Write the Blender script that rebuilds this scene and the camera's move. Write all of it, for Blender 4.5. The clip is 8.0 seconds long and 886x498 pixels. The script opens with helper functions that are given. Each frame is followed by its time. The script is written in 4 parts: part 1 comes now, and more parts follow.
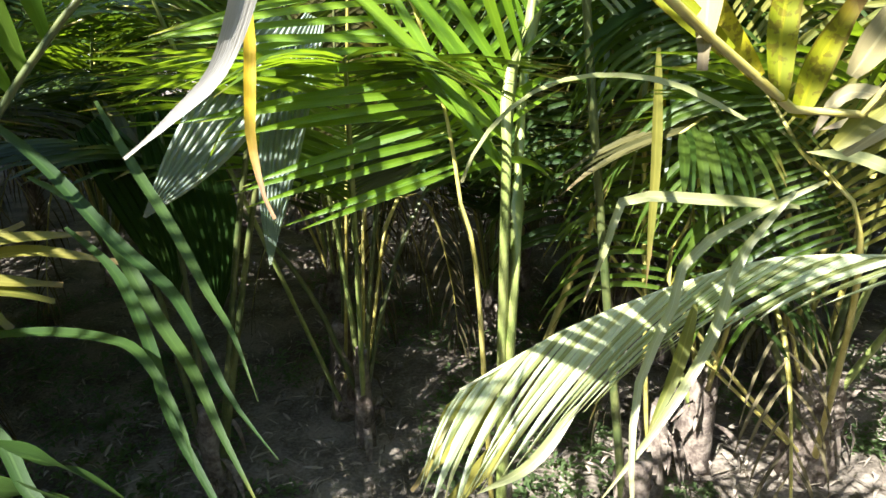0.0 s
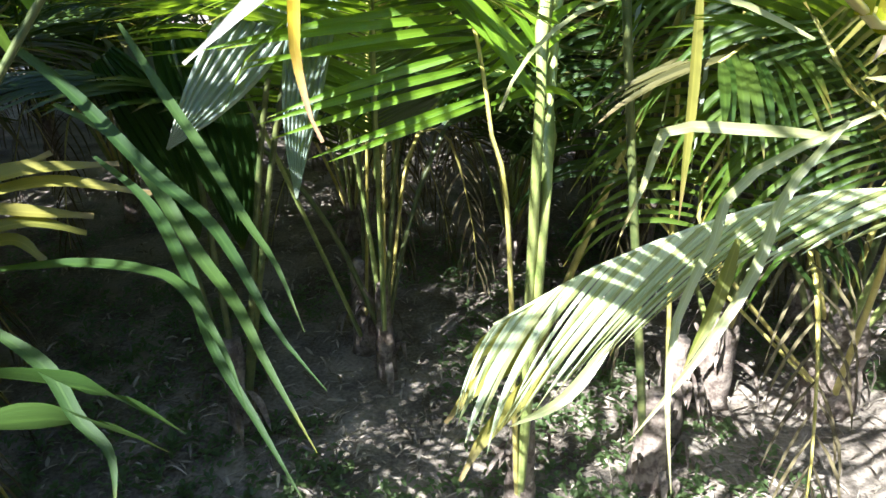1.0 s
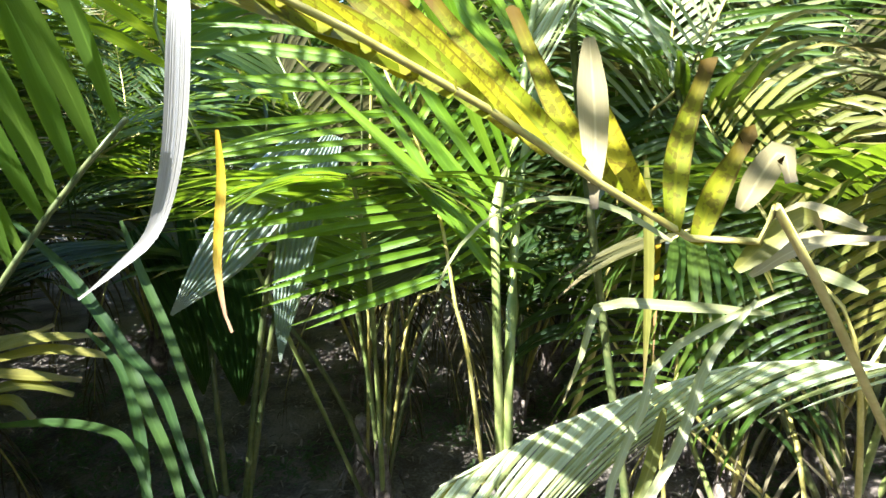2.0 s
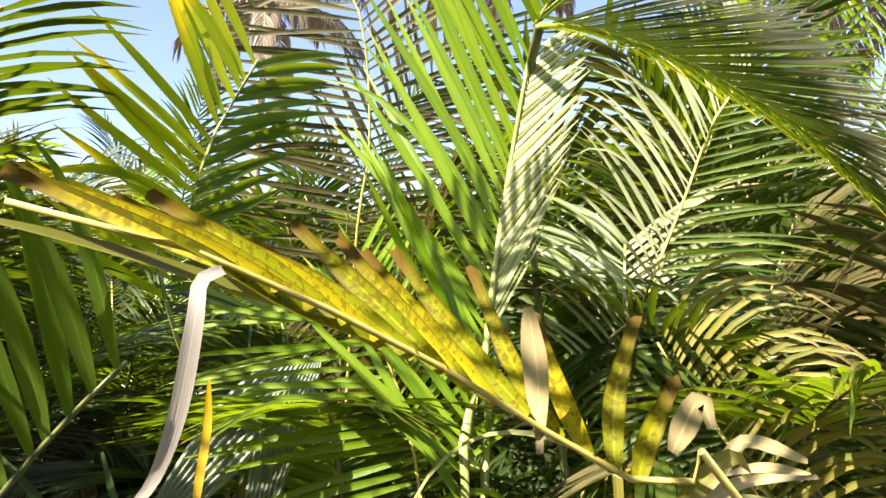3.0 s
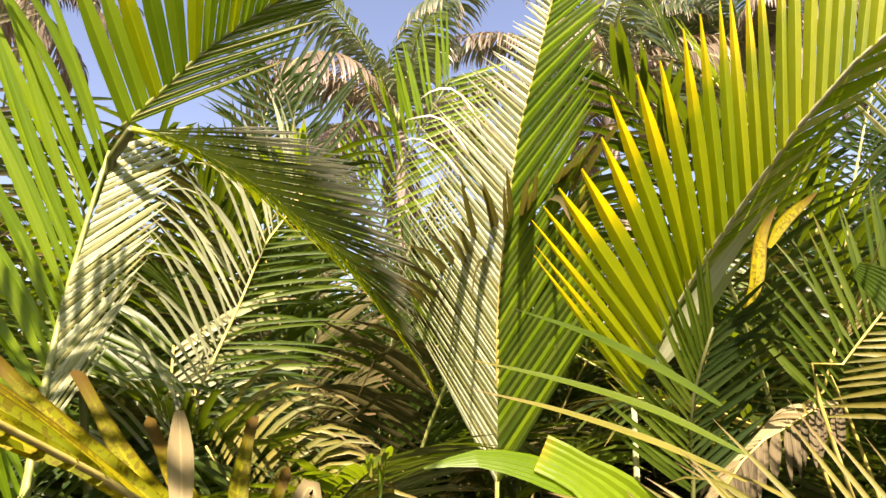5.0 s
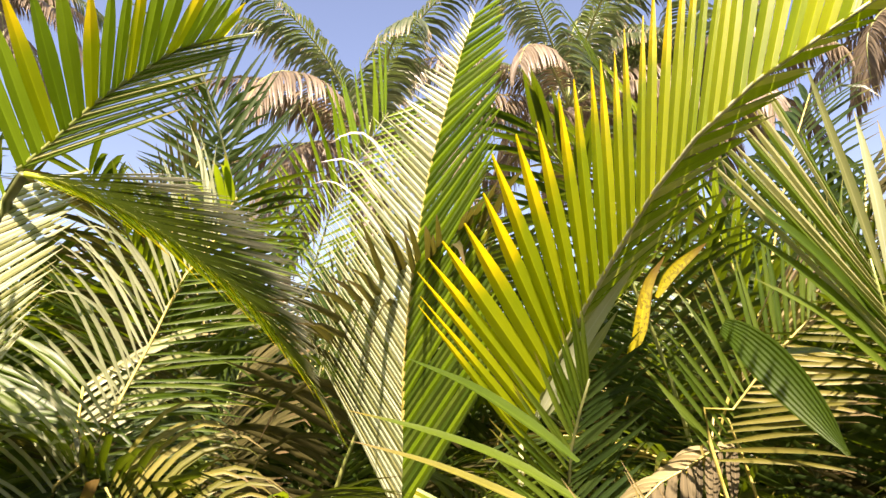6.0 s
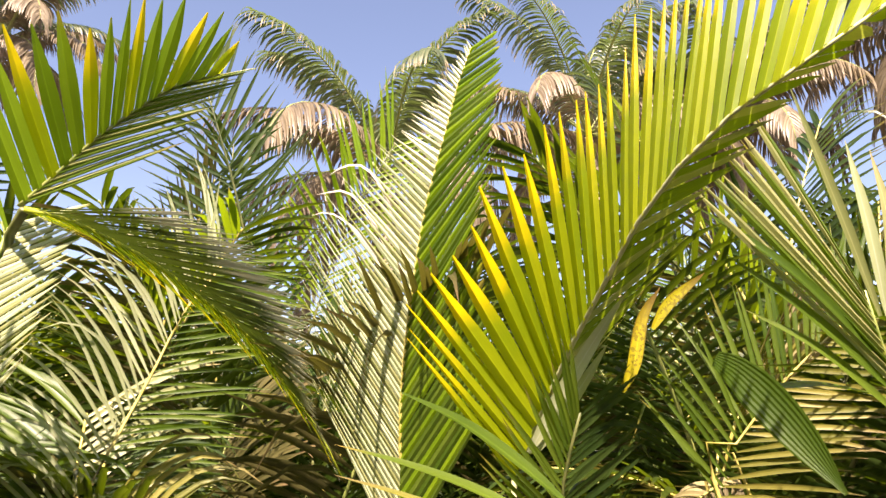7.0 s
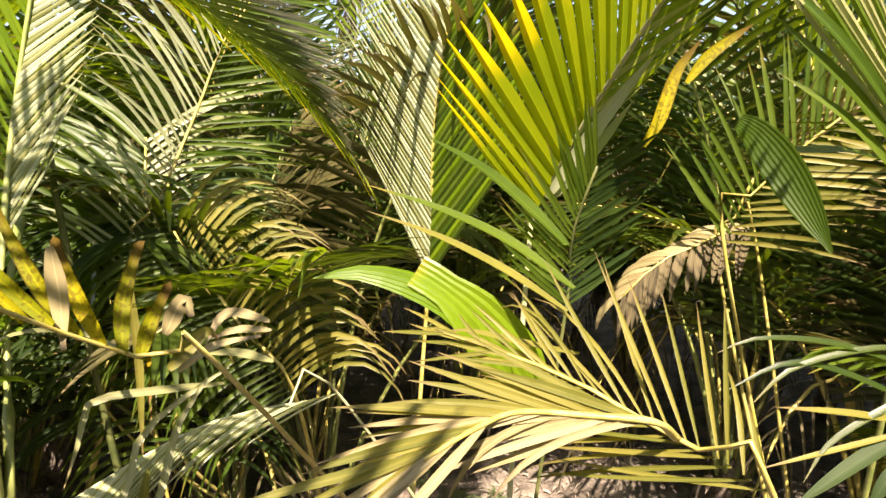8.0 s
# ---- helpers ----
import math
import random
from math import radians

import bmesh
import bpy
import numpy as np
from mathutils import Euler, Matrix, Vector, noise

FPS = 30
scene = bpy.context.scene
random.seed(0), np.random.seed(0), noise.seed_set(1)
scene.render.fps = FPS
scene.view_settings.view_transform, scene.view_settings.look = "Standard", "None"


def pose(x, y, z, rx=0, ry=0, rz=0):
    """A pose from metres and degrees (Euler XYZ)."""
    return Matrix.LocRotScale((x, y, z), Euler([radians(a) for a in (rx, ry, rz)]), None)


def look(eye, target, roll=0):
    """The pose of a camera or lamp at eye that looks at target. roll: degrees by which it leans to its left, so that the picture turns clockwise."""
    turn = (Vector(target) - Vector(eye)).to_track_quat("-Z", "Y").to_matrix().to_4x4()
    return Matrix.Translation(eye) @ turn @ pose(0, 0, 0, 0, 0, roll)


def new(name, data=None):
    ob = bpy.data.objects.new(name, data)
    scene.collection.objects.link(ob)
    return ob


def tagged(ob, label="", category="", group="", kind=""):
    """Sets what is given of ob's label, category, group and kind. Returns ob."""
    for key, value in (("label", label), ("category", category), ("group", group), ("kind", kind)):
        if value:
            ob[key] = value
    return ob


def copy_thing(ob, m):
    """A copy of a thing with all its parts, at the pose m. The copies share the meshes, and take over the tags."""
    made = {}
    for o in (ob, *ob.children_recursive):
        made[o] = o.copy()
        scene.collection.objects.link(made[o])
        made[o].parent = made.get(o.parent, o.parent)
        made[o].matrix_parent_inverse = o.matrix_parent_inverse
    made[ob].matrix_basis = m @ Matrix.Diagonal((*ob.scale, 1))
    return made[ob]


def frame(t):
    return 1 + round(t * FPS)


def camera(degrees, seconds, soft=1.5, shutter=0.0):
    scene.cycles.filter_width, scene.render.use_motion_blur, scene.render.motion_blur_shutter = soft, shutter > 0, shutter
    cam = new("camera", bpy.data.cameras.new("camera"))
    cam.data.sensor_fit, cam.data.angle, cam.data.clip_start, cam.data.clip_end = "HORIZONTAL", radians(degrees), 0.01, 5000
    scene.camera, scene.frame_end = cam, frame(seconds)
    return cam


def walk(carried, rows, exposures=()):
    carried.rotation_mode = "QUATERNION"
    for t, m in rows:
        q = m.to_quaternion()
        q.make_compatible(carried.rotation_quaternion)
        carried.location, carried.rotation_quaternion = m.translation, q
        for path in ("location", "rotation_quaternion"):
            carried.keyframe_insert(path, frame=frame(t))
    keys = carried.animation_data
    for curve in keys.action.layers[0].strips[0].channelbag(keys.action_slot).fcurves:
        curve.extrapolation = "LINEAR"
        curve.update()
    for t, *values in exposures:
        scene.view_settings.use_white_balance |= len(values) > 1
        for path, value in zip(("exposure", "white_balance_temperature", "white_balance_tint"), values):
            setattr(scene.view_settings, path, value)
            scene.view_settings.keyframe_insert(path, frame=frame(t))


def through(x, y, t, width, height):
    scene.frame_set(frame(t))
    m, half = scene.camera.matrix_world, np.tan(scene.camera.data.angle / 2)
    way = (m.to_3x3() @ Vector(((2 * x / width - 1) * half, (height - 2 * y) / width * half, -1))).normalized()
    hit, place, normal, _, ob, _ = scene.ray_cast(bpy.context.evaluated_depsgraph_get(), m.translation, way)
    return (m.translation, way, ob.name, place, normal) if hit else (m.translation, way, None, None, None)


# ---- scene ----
cam = camera(67.9, 8.0)
PATH = [
    (0, (-0.038, 0.122, 1.652), (0.046, 1.994, 0.952), 0.0),
    (0.5, (-0.072, 0.16, 1.622), (-0.013, 1.932, 0.695), -0.3),
    (1, (-0.071, 0.144, 1.634), (-0.028, 1.943, 0.763), -0.3),
    (1.5, (-0.016, 0.108, 1.657), (0.0, 1.975, 0.94), -2.1),
    (1.7, (0.027, 0.085, 1.678), (0.013, 1.988, 1.062), -1.6),
    (2.8, (0.104, -0.066, 1.747), (-0.011, 1.929, 1.824), -0.6),
    (3, (0.095, -0.063, 1.758), (0.096, 1.929, 1.939), -0.4),
    (3.5, (0.068, -0.076, 1.772), (0.549, 1.837, 2.101), 0.8),
    (4, (-0.043, -0.077, 1.777), (0.887, 1.632, 2.238), -2.3),
    (4.5, (-0.126, -0.082, 1.754), (1.093, 1.433, 2.223), -2.0),
    (5, (-0.115, -0.135, 1.758), (1.202, 1.301, 2.209), -2.3),
    (5.2, (-0.094, -0.166, 1.776), (1.262, 1.243, 2.196), -1.9),
    (6.3, (0.012, -0.348, 1.824), (1.376, 1.011, 2.367), -2.3),
    (6.5, (0.015, -0.362, 1.830), (1.369, 0.996, 2.398), -2.0),
    (7, (0.050, -0.360, 1.825), (1.355, 1.042, 2.406), -1.8),
    (7.5, (0.025, -0.385, 1.845), (1.348, 1.071, 2.206), -0.6),
    (8, (0.043, -0.445, 1.886), (1.280, 1.106, 1.635), 0.8),
]
walk(cam, [(t, look(eye, target, roll)) for t, eye, target, roll in PATH],
     exposures=[(0.0, 2.5, 5800, 12), (0.5, 2.75, 5600, 14), (1.7, 2.82, 5300, 12), (2.8, 2.35, 6600, 17), (4.0, 1.95, 7600, 28), (6.5, 2.0, 7500, 30), (8.0, 1.95, 7400, 26)])

# ---- daylight ----
SUN_YAW, SUN_HIGH = 140.0, 49.0      # degrees to the left of +y, and above the horizon
world = bpy.data.worlds.new("sky")
scene.world = world
world.use_nodes = True
wn = world.node_tree.nodes
sky = wn.new("ShaderNodeTexSky")
sky.sky_type, sky.sun_disc = 'NISHITA', False
sky.sun_elevation, sky.sun_rotation = radians(SUN_HIGH), radians(-SUN_YAW)
sky.air_density, sky.dust_density, sky.ozone_density = 1.0, 1.2, 1.3
wn["Background"].inputs["Strength"].default_value = 0.076
world.node_tree.links.new(sky.outputs[0], wn["Background"].inputs["Color"])
sun = new("sun", bpy.data.lights.new("sun", 'SUN'))
sun.data.energy, sun.data.angle, sun.data.color = 5.0, radians(0.53), (1.0, 0.93, 0.80)
sy, sh = radians(SUN_YAW), radians(SUN_HIGH)
sun.matrix_world = look((-math.sin(sy) * math.cos(sh) * 30, math.cos(sy) * math.cos(sh) * 30, math.sin(sh) * 30), (0, 0, 0))


# ---- materials ----
def shader(name):
    mat = bpy.data.materials.new(name)
    mat.use_nodes = True
    return mat, mat.node_tree.nodes, mat.node_tree.links


def mix_rgb(nodes, links, fac, a, b):
    m = nodes.new("ShaderNodeMix")
    m.data_type = 'RGBA'
    for sock, v in ((m.inputs[0], fac), (m.inputs[6], a), (m.inputs[7], b)):
        if isinstance(v, (int, float)):
            sock.default_value = v
        elif isinstance(v, tuple):
            sock.default_value = (*v, 1)
        else:
            links.new(v, sock)
    return m.outputs[2]


def calc(nodes, links, op, a, b=0.0, c=0.0):
    m = nodes.new("ShaderNodeMath")
    m.operation = op
    for sock, v in zip(m.inputs, (a, b, c)):
        if isinstance(v, (int, float)):
            sock.default_value = v
        else:
            links.new(v, sock)
    return m.outputs[0]


def ramp(nodes, links, v, lo, hi):
    m = nodes.new("ShaderNodeMapRange")
    m.interpolation_type = 'SMOOTHSTEP'
    links.new(v, m.inputs[0])
    m.inputs[1].default_value, m.inputs[2].default_value = lo, hi
    return m.outputs[0]


def noise_tex(nodes, links, scale, vec=None, detail=3.0):
    n = nodes.new("ShaderNodeTexNoise")
    n.inputs["Scale"].default_value, n.inputs["Detail"].default_value = scale, detail
    if vec is not None:
        links.new(vec, n.inputs["Vector"])
    return n.outputs["Fac"]


def leaf_material(name, dark, light, glow, tip=(0.30, 0.22, 0.06), tip_from=0.75, spots=0.0, rough=0.36, through=0.42, gloss=0.3):
    """A palm leaflet: veins along it, a pale midrib, a tip of another colour (dry, yellow or painted as lit), and light
    that comes through.
    """
    mat, nodes, links = shader(name)
    bsdf, out = nodes["Principled BSDF"], nodes["Material Output"]
    uv = nodes.new("ShaderNodeUVMap")
    sep = nodes.new("ShaderNodeSeparateXYZ")
    links.new(uv.outputs[0], sep.inputs[0])
    across, along = sep.outputs[0], sep.outputs[1]
    info, geo, tc = nodes.new("ShaderNodeObjectInfo"), nodes.new("ShaderNodeNewGeometry"), nodes.new("ShaderNodeTexCoord")
    rnd = calc(nodes, links, 'FRACT', calc(nodes, links, 'ADD', info.outputs["Random"], geo.outputs["Random Per Island"]))
    patch = noise_tex(nodes, links, 9.0, tc.outputs["Object"], 4.0)
    vein_vec = nodes.new("ShaderNodeCombineXYZ")
    links.new(calc(nodes, links, 'MULTIPLY', across, 26.0), vein_vec.inputs[0])
    links.new(calc(nodes, links, 'MULTIPLY', along, 1.5), vein_vec.inputs[1])
    links.new(calc(nodes, links, 'MULTIPLY', rnd, 40.0), vein_vec.inputs[2])
    vein = noise_tex(nodes, links, 1.0, vein_vec.outputs[0], 1.0)
    tone = calc(nodes, links, 'ADD', calc(nodes, links, 'MULTIPLY', rnd, 0.5), calc(nodes, links, 'MULTIPLY', patch, 0.5))
    col = mix_rgb(nodes, links, ramp(nodes, links, tone, 0.2, 0.8), dark, light)
    col = mix_rgb(nodes, links, calc(nodes, links, 'MULTIPLY', vein, 0.35), col, tuple(c * 0.55 for c in dark))
    rib = ramp(nodes, links, calc(nodes, links, 'ABSOLUTE', calc(nodes, links, 'SUBTRACT', across, 0.5)), 0.07, 0.02)
    col = mix_rgb(nodes, links, calc(nodes, links, 'MULTIPLY', rib, 0.22), col, tuple(min(1, c * 2.2) for c in light))
    gl = mix_rgb(nodes, links, calc(nodes, links, 'MULTIPLY', vein, 0.3), glow, tuple(c * 0.5 for c in glow))
    # tip mask: dry ends, and the painted light on the arching frond's margin
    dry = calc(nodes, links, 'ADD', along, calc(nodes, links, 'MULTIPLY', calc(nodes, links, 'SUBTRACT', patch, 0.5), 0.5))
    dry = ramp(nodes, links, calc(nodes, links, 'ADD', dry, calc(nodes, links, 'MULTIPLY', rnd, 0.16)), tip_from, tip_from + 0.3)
    if spots:
        spot = ramp(nodes, links, calc(nodes, links, 'ADD', noise_tex(nodes, links, 105.0, tc.outputs["Object"], 4.0), calc(nodes, links, 'MULTIPLY', along, 0.14)), 0.56, 0.64)
        dry = calc(nodes, links, 'MAXIMUM', dry, calc(nodes, links, 'MULTIPLY', spot, spots))
        rim = calc(nodes, links, 'ADD', calc(nodes, links, 'ABSOLUTE', calc(nodes, links, 'SUBTRACT', across, 0.5)), calc(nodes, links, 'MULTIPLY', calc(nodes, links, 'ADD', patch, calc(nodes, links, 'MULTIPLY', along, 0.5)), 0.32))
        dry = calc(nodes, links, 'MAXIMUM', dry, calc(nodes, links, 'MULTIPLY', ramp(nodes, links, rim, 0.64, 0.72), 0.8))
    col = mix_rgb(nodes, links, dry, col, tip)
    gl = mix_rgb(nodes, links, dry, gl, tuple(c * 0.9 for c in tip))
    links.new(col, bsdf.inputs["Base Color"])
    bsdf.inputs["Roughness"].default_value = rough
    bsdf.inputs["Specular IOR Level"].default_value = 0.1 if spots else 0.28 if gloss <= 0.12 else 0.5
    bsdf.inputs["Coat Weight"].default_value, bsdf.inputs["Coat Roughness"].default_value = gloss, 0.28
    bump = nodes.new("ShaderNodeBump")
    bump.inputs["Strength"].default_value, bump.inputs["Distance"].default_value = 0.25, 0.002
    links.new(vein, bump.inputs["Height"])
    links.new(bump.outputs[0], bsdf.inputs["Normal"])
    tr = nodes.new("ShaderNodeBsdfTranslucent")
    links.new(gl, tr.inputs["Color"])
    mixer = nodes.new("ShaderNodeMixShader")
    mixer.inputs[0].default_value = through
    links.new(bsdf.outputs[0], mixer.inputs[1])
    links.new(tr.outputs[0], mixer.inputs[2])
    links.new(mixer.outputs[0], out.inputs["Surface"])
    return mat


def plain_material(name, a, b, scale=8.0, rough=0.6, bump_size=0.003, fine=60.0):
    mat, nodes, links = shader(name)
    bsdf = nodes["Principled BSDF"]
    tc = nodes.new("ShaderNodeTexCoord")
    big = noise_tex(nodes, links, scale, tc.outputs["Object"], 5.0)
    small = noise_tex(nodes, links, fine, tc.outputs["Object"], 3.0)
    t = calc(nodes, links, 'ADD', calc(nodes, links, 'MULTIPLY', big, 0.65), calc(nodes, links, 'MULTIPLY', small, 0.35))
    links.new(mix_rgb(nodes, links, ramp(nodes, links, t, 0.35, 0.65), a, b), bsdf.inputs["Base Color"])
    bsdf.inputs["Roughness"].default_value = rough
    bump = nodes.new("ShaderNodeBump")
    bump.inputs["Strength"].default_value, bump.inputs["Distance"].default_value = 0.6, bump_size
    links.new(small, bump.inputs["Height"])
    links.new(bump.outputs[0], bsdf.inputs["Normal"])
    return mat


GREEN = leaf_material("leaf_green", (0.036, 0.078, 0.007), (0.10, 0.155, 0.018), (0.26, 0.38, 0.008), tip=(0.28, 0.20, 0.04), tip_from=0.95, rough=0.4, gloss=0.12)
BRIGHT = leaf_material("leaf_young_green", (0.085, 0.17, 0.006), (0.17, 0.27, 0.012), (0.48, 0.64, 0.01), tip=(0.42, 0.30, 0.03), tip_from=0.98, gloss=0.12)
PALE = leaf_material("leaf_pale_underside", (0.18, 0.205, 0.07), (0.38, 0.385, 0.17), (0.36, 0.42, 0.06), tip=(0.36, 0.28, 0.12), tip_from=0.95, rough=0.42)
# leaf green with shade put into its colour, for leaves out of the sun
DARK = leaf_material("leaf_painted_shade_green", (0.014, 0.038, 0.005), (0.040, 0.072, 0.012), (0.12, 0.20, 0.005), tip=(0.16, 0.15, 0.02), tip_from=0.95, rough=0.58, through=0.3, gloss=0.0)
# green darkened in colour for the shade of the undergrowth
FIELD = leaf_material("leaf_field_painted_shade", (0.017, 0.040, 0.004), (0.050, 0.078, 0.009), (0.15, 0.23, 0.005), tip=(0.20, 0.15, 0.03), tip_from=0.9, rough=0.38, through=0.28, gloss=0.15)
# dull olive: the look of shaded leaves held in the base colour
OLIVE = leaf_material("leaf_olive_shaded", (0.045, 0.045, 0.014), (0.11, 0.10, 0.035), (0.16, 0.15, 0.02), tip=(0.16, 0.11, 0.05), tip_from=0.85, rough=0.5, through=0.25, gloss=0.05)
BROWN = leaf_material("leaf_withered_brown", (0.05, 0.042, 0.022), (0.17, 0.14, 0.07), (0.11, 0.085, 0.025), tip=(0.11, 0.09, 0.05), tip_from=0.8, rough=0.8, through=0.15, gloss=0.0)
# whitish base colour imitates sun glare on green leaflets
GLARE = leaf_material("leaf_painted_glare", (0.40, 0.46, 0.24), (0.62, 0.67, 0.42), (0.42, 0.50, 0.12), tip=(0.46, 0.40, 0.10), tip_from=0.95, rough=0.32, gloss=0.5)
SILVER = leaf_material("leaf_silvery_underside", (0.24, 0.30, 0.24), (0.46, 0.52, 0.44), (0.3, 0.36, 0.14), tip=(0.3, 0.24, 0.1), tip_from=0.95, rough=0.34)
# yellow tips, brightened in colour to imitate sun shining through
YELLOW = leaf_material("leaf_yellow_painted_glow", (0.14, 0.22, 0.006), (0.30, 0.35, 0.008), (0.74, 0.78, 0.006), tip=(0.84, 0.66, 0.010), tip_from=0.62, through=0.52, gloss=0.1)
SPOTTED = leaf_material("leaf_spotted_yellow", (0.12, 0.16, 0.004), (0.33, 0.28, 0.005), (0.46, 0.40, 0.004), tip=(0.095, 0.060, 0.006), tip_from=0.70, spots=0.6, rough=0.55, gloss=0.0)
DRY = leaf_material("leaf_dry_straw", (0.23, 0.195, 0.085), (0.42, 0.36, 0.18), (0.34, 0.27, 0.08), tip=(0.19, 0.15, 0.09), tip_from=0.8, rough=0.7, through=0.25, gloss=0.0)
STRAW = leaf_material("leaf_half_dry_yellow", (0.11, 0.125, 0.02), (0.25, 0.225, 0.045), (0.42, 0.38, 0.02), tip=(0.19, 0.14, 0.05), tip_from=0.8, rough=0.5, through=0.35, gloss=0.1)
# dry leaf whitened in colour to look struck by the sun
SUNWHITE = leaf_material("leaf_painted_sunlit_white", (0.45, 0.42, 0.36), (0.72, 0.69, 0.62), (0.4, 0.36, 0.25), tip=(0.5, 0.42, 0.30), tip_from=0.9, rough=0.6, through=0.25, gloss=0.0)
GOLDEN = leaf_material("leaf_golden", (0.42, 0.26, 0.01), (0.62, 0.42, 0.02), (0.7, 0.5, 0.01), tip=(0.30, 0.17, 0.08), tip_from=0.7, rough=0.5, gloss=0.05)
# shaded face and sunlit margin of the arch, both put into the colour
ARCHING = leaf_material("leaf_painted_shade_lit_tip", (0.022, 0.045, 0.012), (0.06, 0.085, 0.03), (0.12, 0.18, 0.02), tip=(0.42, 0.43, 0.29), tip_from=0.62, rough=0.4, through=0.25, gloss=0.2)
SCRAP = leaf_material("leaf_scrap", (0.10, 0.08, 0.055), (0.50, 0.43, 0.34), (0.10, 0.07, 0.03), tip=(0.14, 0.11, 0.08), tip_from=0.8, rough=0.8, through=0.1, gloss=0.0)
FARLEAF = leaf_material("leaf_of_tall_palm", (0.05, 0.085, 0.03), (0.13, 0.15, 0.07), (0.16, 0.24, 0.05), tip=(0.34, 0.27, 0.16), tip_from=0.8, rough=0.4, through=0.3)
FARDRY = leaf_material("leaf_of_tall_palm_brown", (0.09, 0.07, 0.04), (0.21, 0.17, 0.10), (0.18, 0.12, 0.05), tip=(0.22, 0.18, 0.12), tip_from=0.7, rough=0.6, through=0.25)
STALK = plain_material("stalk_green", (0.16, 0.21, 0.05), (0.30, 0.33, 0.10), 14.0, 0.4, 0.001)
STALKY = plain_material("stalk_yellow", (0.36, 0.30, 0.06), (0.50, 0.44, 0.14), 14.0, 0.4, 0.001)
STALKB = plain_material("stalk_bright", (0.26, 0.34, 0.02), (0.42, 0.46, 0.05), 14.0, 0.4, 0.001)
STALKP = plain_material("stalk_pale", (0.34, 0.36, 0.17), (0.52, 0.52, 0.30), 10.0, 0.38, 0.001)
STALKD = plain_material("stalk_dark", (0.05, 0.07, 0.02), (0.12, 0.13, 0.04), 14.0, 0.45, 0.001)
FIBRE = plain_material("fibre_sheath", (0.07, 0.05, 0.038), (0.25, 0.205, 0.16), 22.0, 0.85, 0.006, 90.0)
BARK = plain_material("palm_bark", (0.16, 0.13, 0.10), (0.32, 0.27, 0.22), 6.0, 0.85, 0.01, 30.0)
SOIL = plain_material("soil", (0.08, 0.065, 0.048), (0.27, 0.23, 0.18), 4.0, 0.9, 0.014, 70.0)
WEED = leaf_material("weed_green", (0.05, 0.085, 0.03), (0.13, 0.18, 0.07), (0.15, 0.24, 0.05), tip=(0.12, 0.18, 0.04), tip_from=1.2)


# ---- geometry helpers ----
def unit(v):
    return v / (np.linalg.norm(v) + 1e-12)


def curve_points(ctrl, count):
    """Points evenly spread along a smooth line through the control points."""
    c = np.array(ctrl, float)
    c = np.vstack([2 * c[0] - c[1], c, 2 * c[-1] - c[-2]])
    pts = []
    for i in range(1, len(c) - 2):
        for k in range(16):
            t = k / 16
            p0, p1, p2, p3 = c[i - 1:i + 3]
            pts.append(0.5 * (2 * p1 + (p2 - p0) * t + (2 * p0 - 5 * p1 + 4 * p2 - p3) * t * t + (3 * p1 - p0 - 3 * p2 + p3) * t ** 3))
    pts.append(c[-2])
    pts = np.array(pts)
    along = np.r_[0, np.cumsum(np.linalg.norm(np.diff(pts, axis=0), axis=1))]
    want = np.linspace(0, along[-1], count)
    return np.stack([np.interp(want, along, pts[:, k]) for k in range(3)], 1)


def tangents(p):
    return np.array([unit(v) for v in np.gradient(p, axis=0)])


def mesh_of(name, verts, faces, uvs, mats, face_mats=None, smooth=True):
    me = bpy.data.meshes.new(name)
    me.from_pydata([tuple(v) for v in verts], [], faces)
    if uvs is not None:
        layer = me.uv_layers.new(name="UVMap")
        flat = np.array([uvs[i] for f in faces for i in f], np.float32).ravel()
        layer.data.foreach_set("uv", flat)
    for m in mats:
        me.materials.append(m)
    if face_mats is not None:
        me.polygons.foreach_set("material_index", face_mats)
    if smooth:
        me.polygons.foreach_set("use_smooth", [True] * len(faces))
    me.update()
    return me


def blade(path, width, up, fold=0.35, pleats=1, base=0.35, tip=0.04, ragged=0.0, rng=None, twist=0.0):
    """A leaf blade along a path: widest at a third of its length, folded along its ribs. Gives vertices, faces and uvs."""
    n = len(path)
    tan = tangents(path)
    cols = 2 * pleats + 1
    verts, uvs, faces = [], [], []
    for i in range(n):
        v = i / (n - 1)
        side = unit(np.cross(tan[i], up))
        nor = np.cross(side, tan[i])
        if twist:
            a = twist * v
            side, nor = side * math.cos(a) + nor * math.sin(a), nor * math.cos(a) - side * math.sin(a)
        w = width * (base + (1 - base) * min(1, v / 0.3) ** 0.7) * (1 if v < 0.35 else max(tip, 1 - ((v - 0.35) / 0.65) ** 2.2))
        for c in range(cols):
            u = c / (cols - 1)
            off = (u - 0.5) * w
            if pleats == 1:
                lift = abs(u - 0.5) * w * math.tan(fold)
            else:
                lift = (0.5 if c % 2 else -0.5) * w / cols * math.tan(fold) + abs(u - 0.5) ** 2 * w * 0.35
            p = path[i] + side * off + nor * lift
            if ragged and rng is not None and v > 0.8:
                p = p + tan[i] * rng.uniform(-ragged, ragged)
            verts.append(p)
            uvs.append((u if pleats == 1 else 0.1 + 0.3 * (c % 2), v))
    for i in range(n - 1):
        for c in range(cols - 1):
            a = i * cols + c
            faces.append((a, a + 1, a + cols + 1, a + cols))
    return verts, faces, uvs


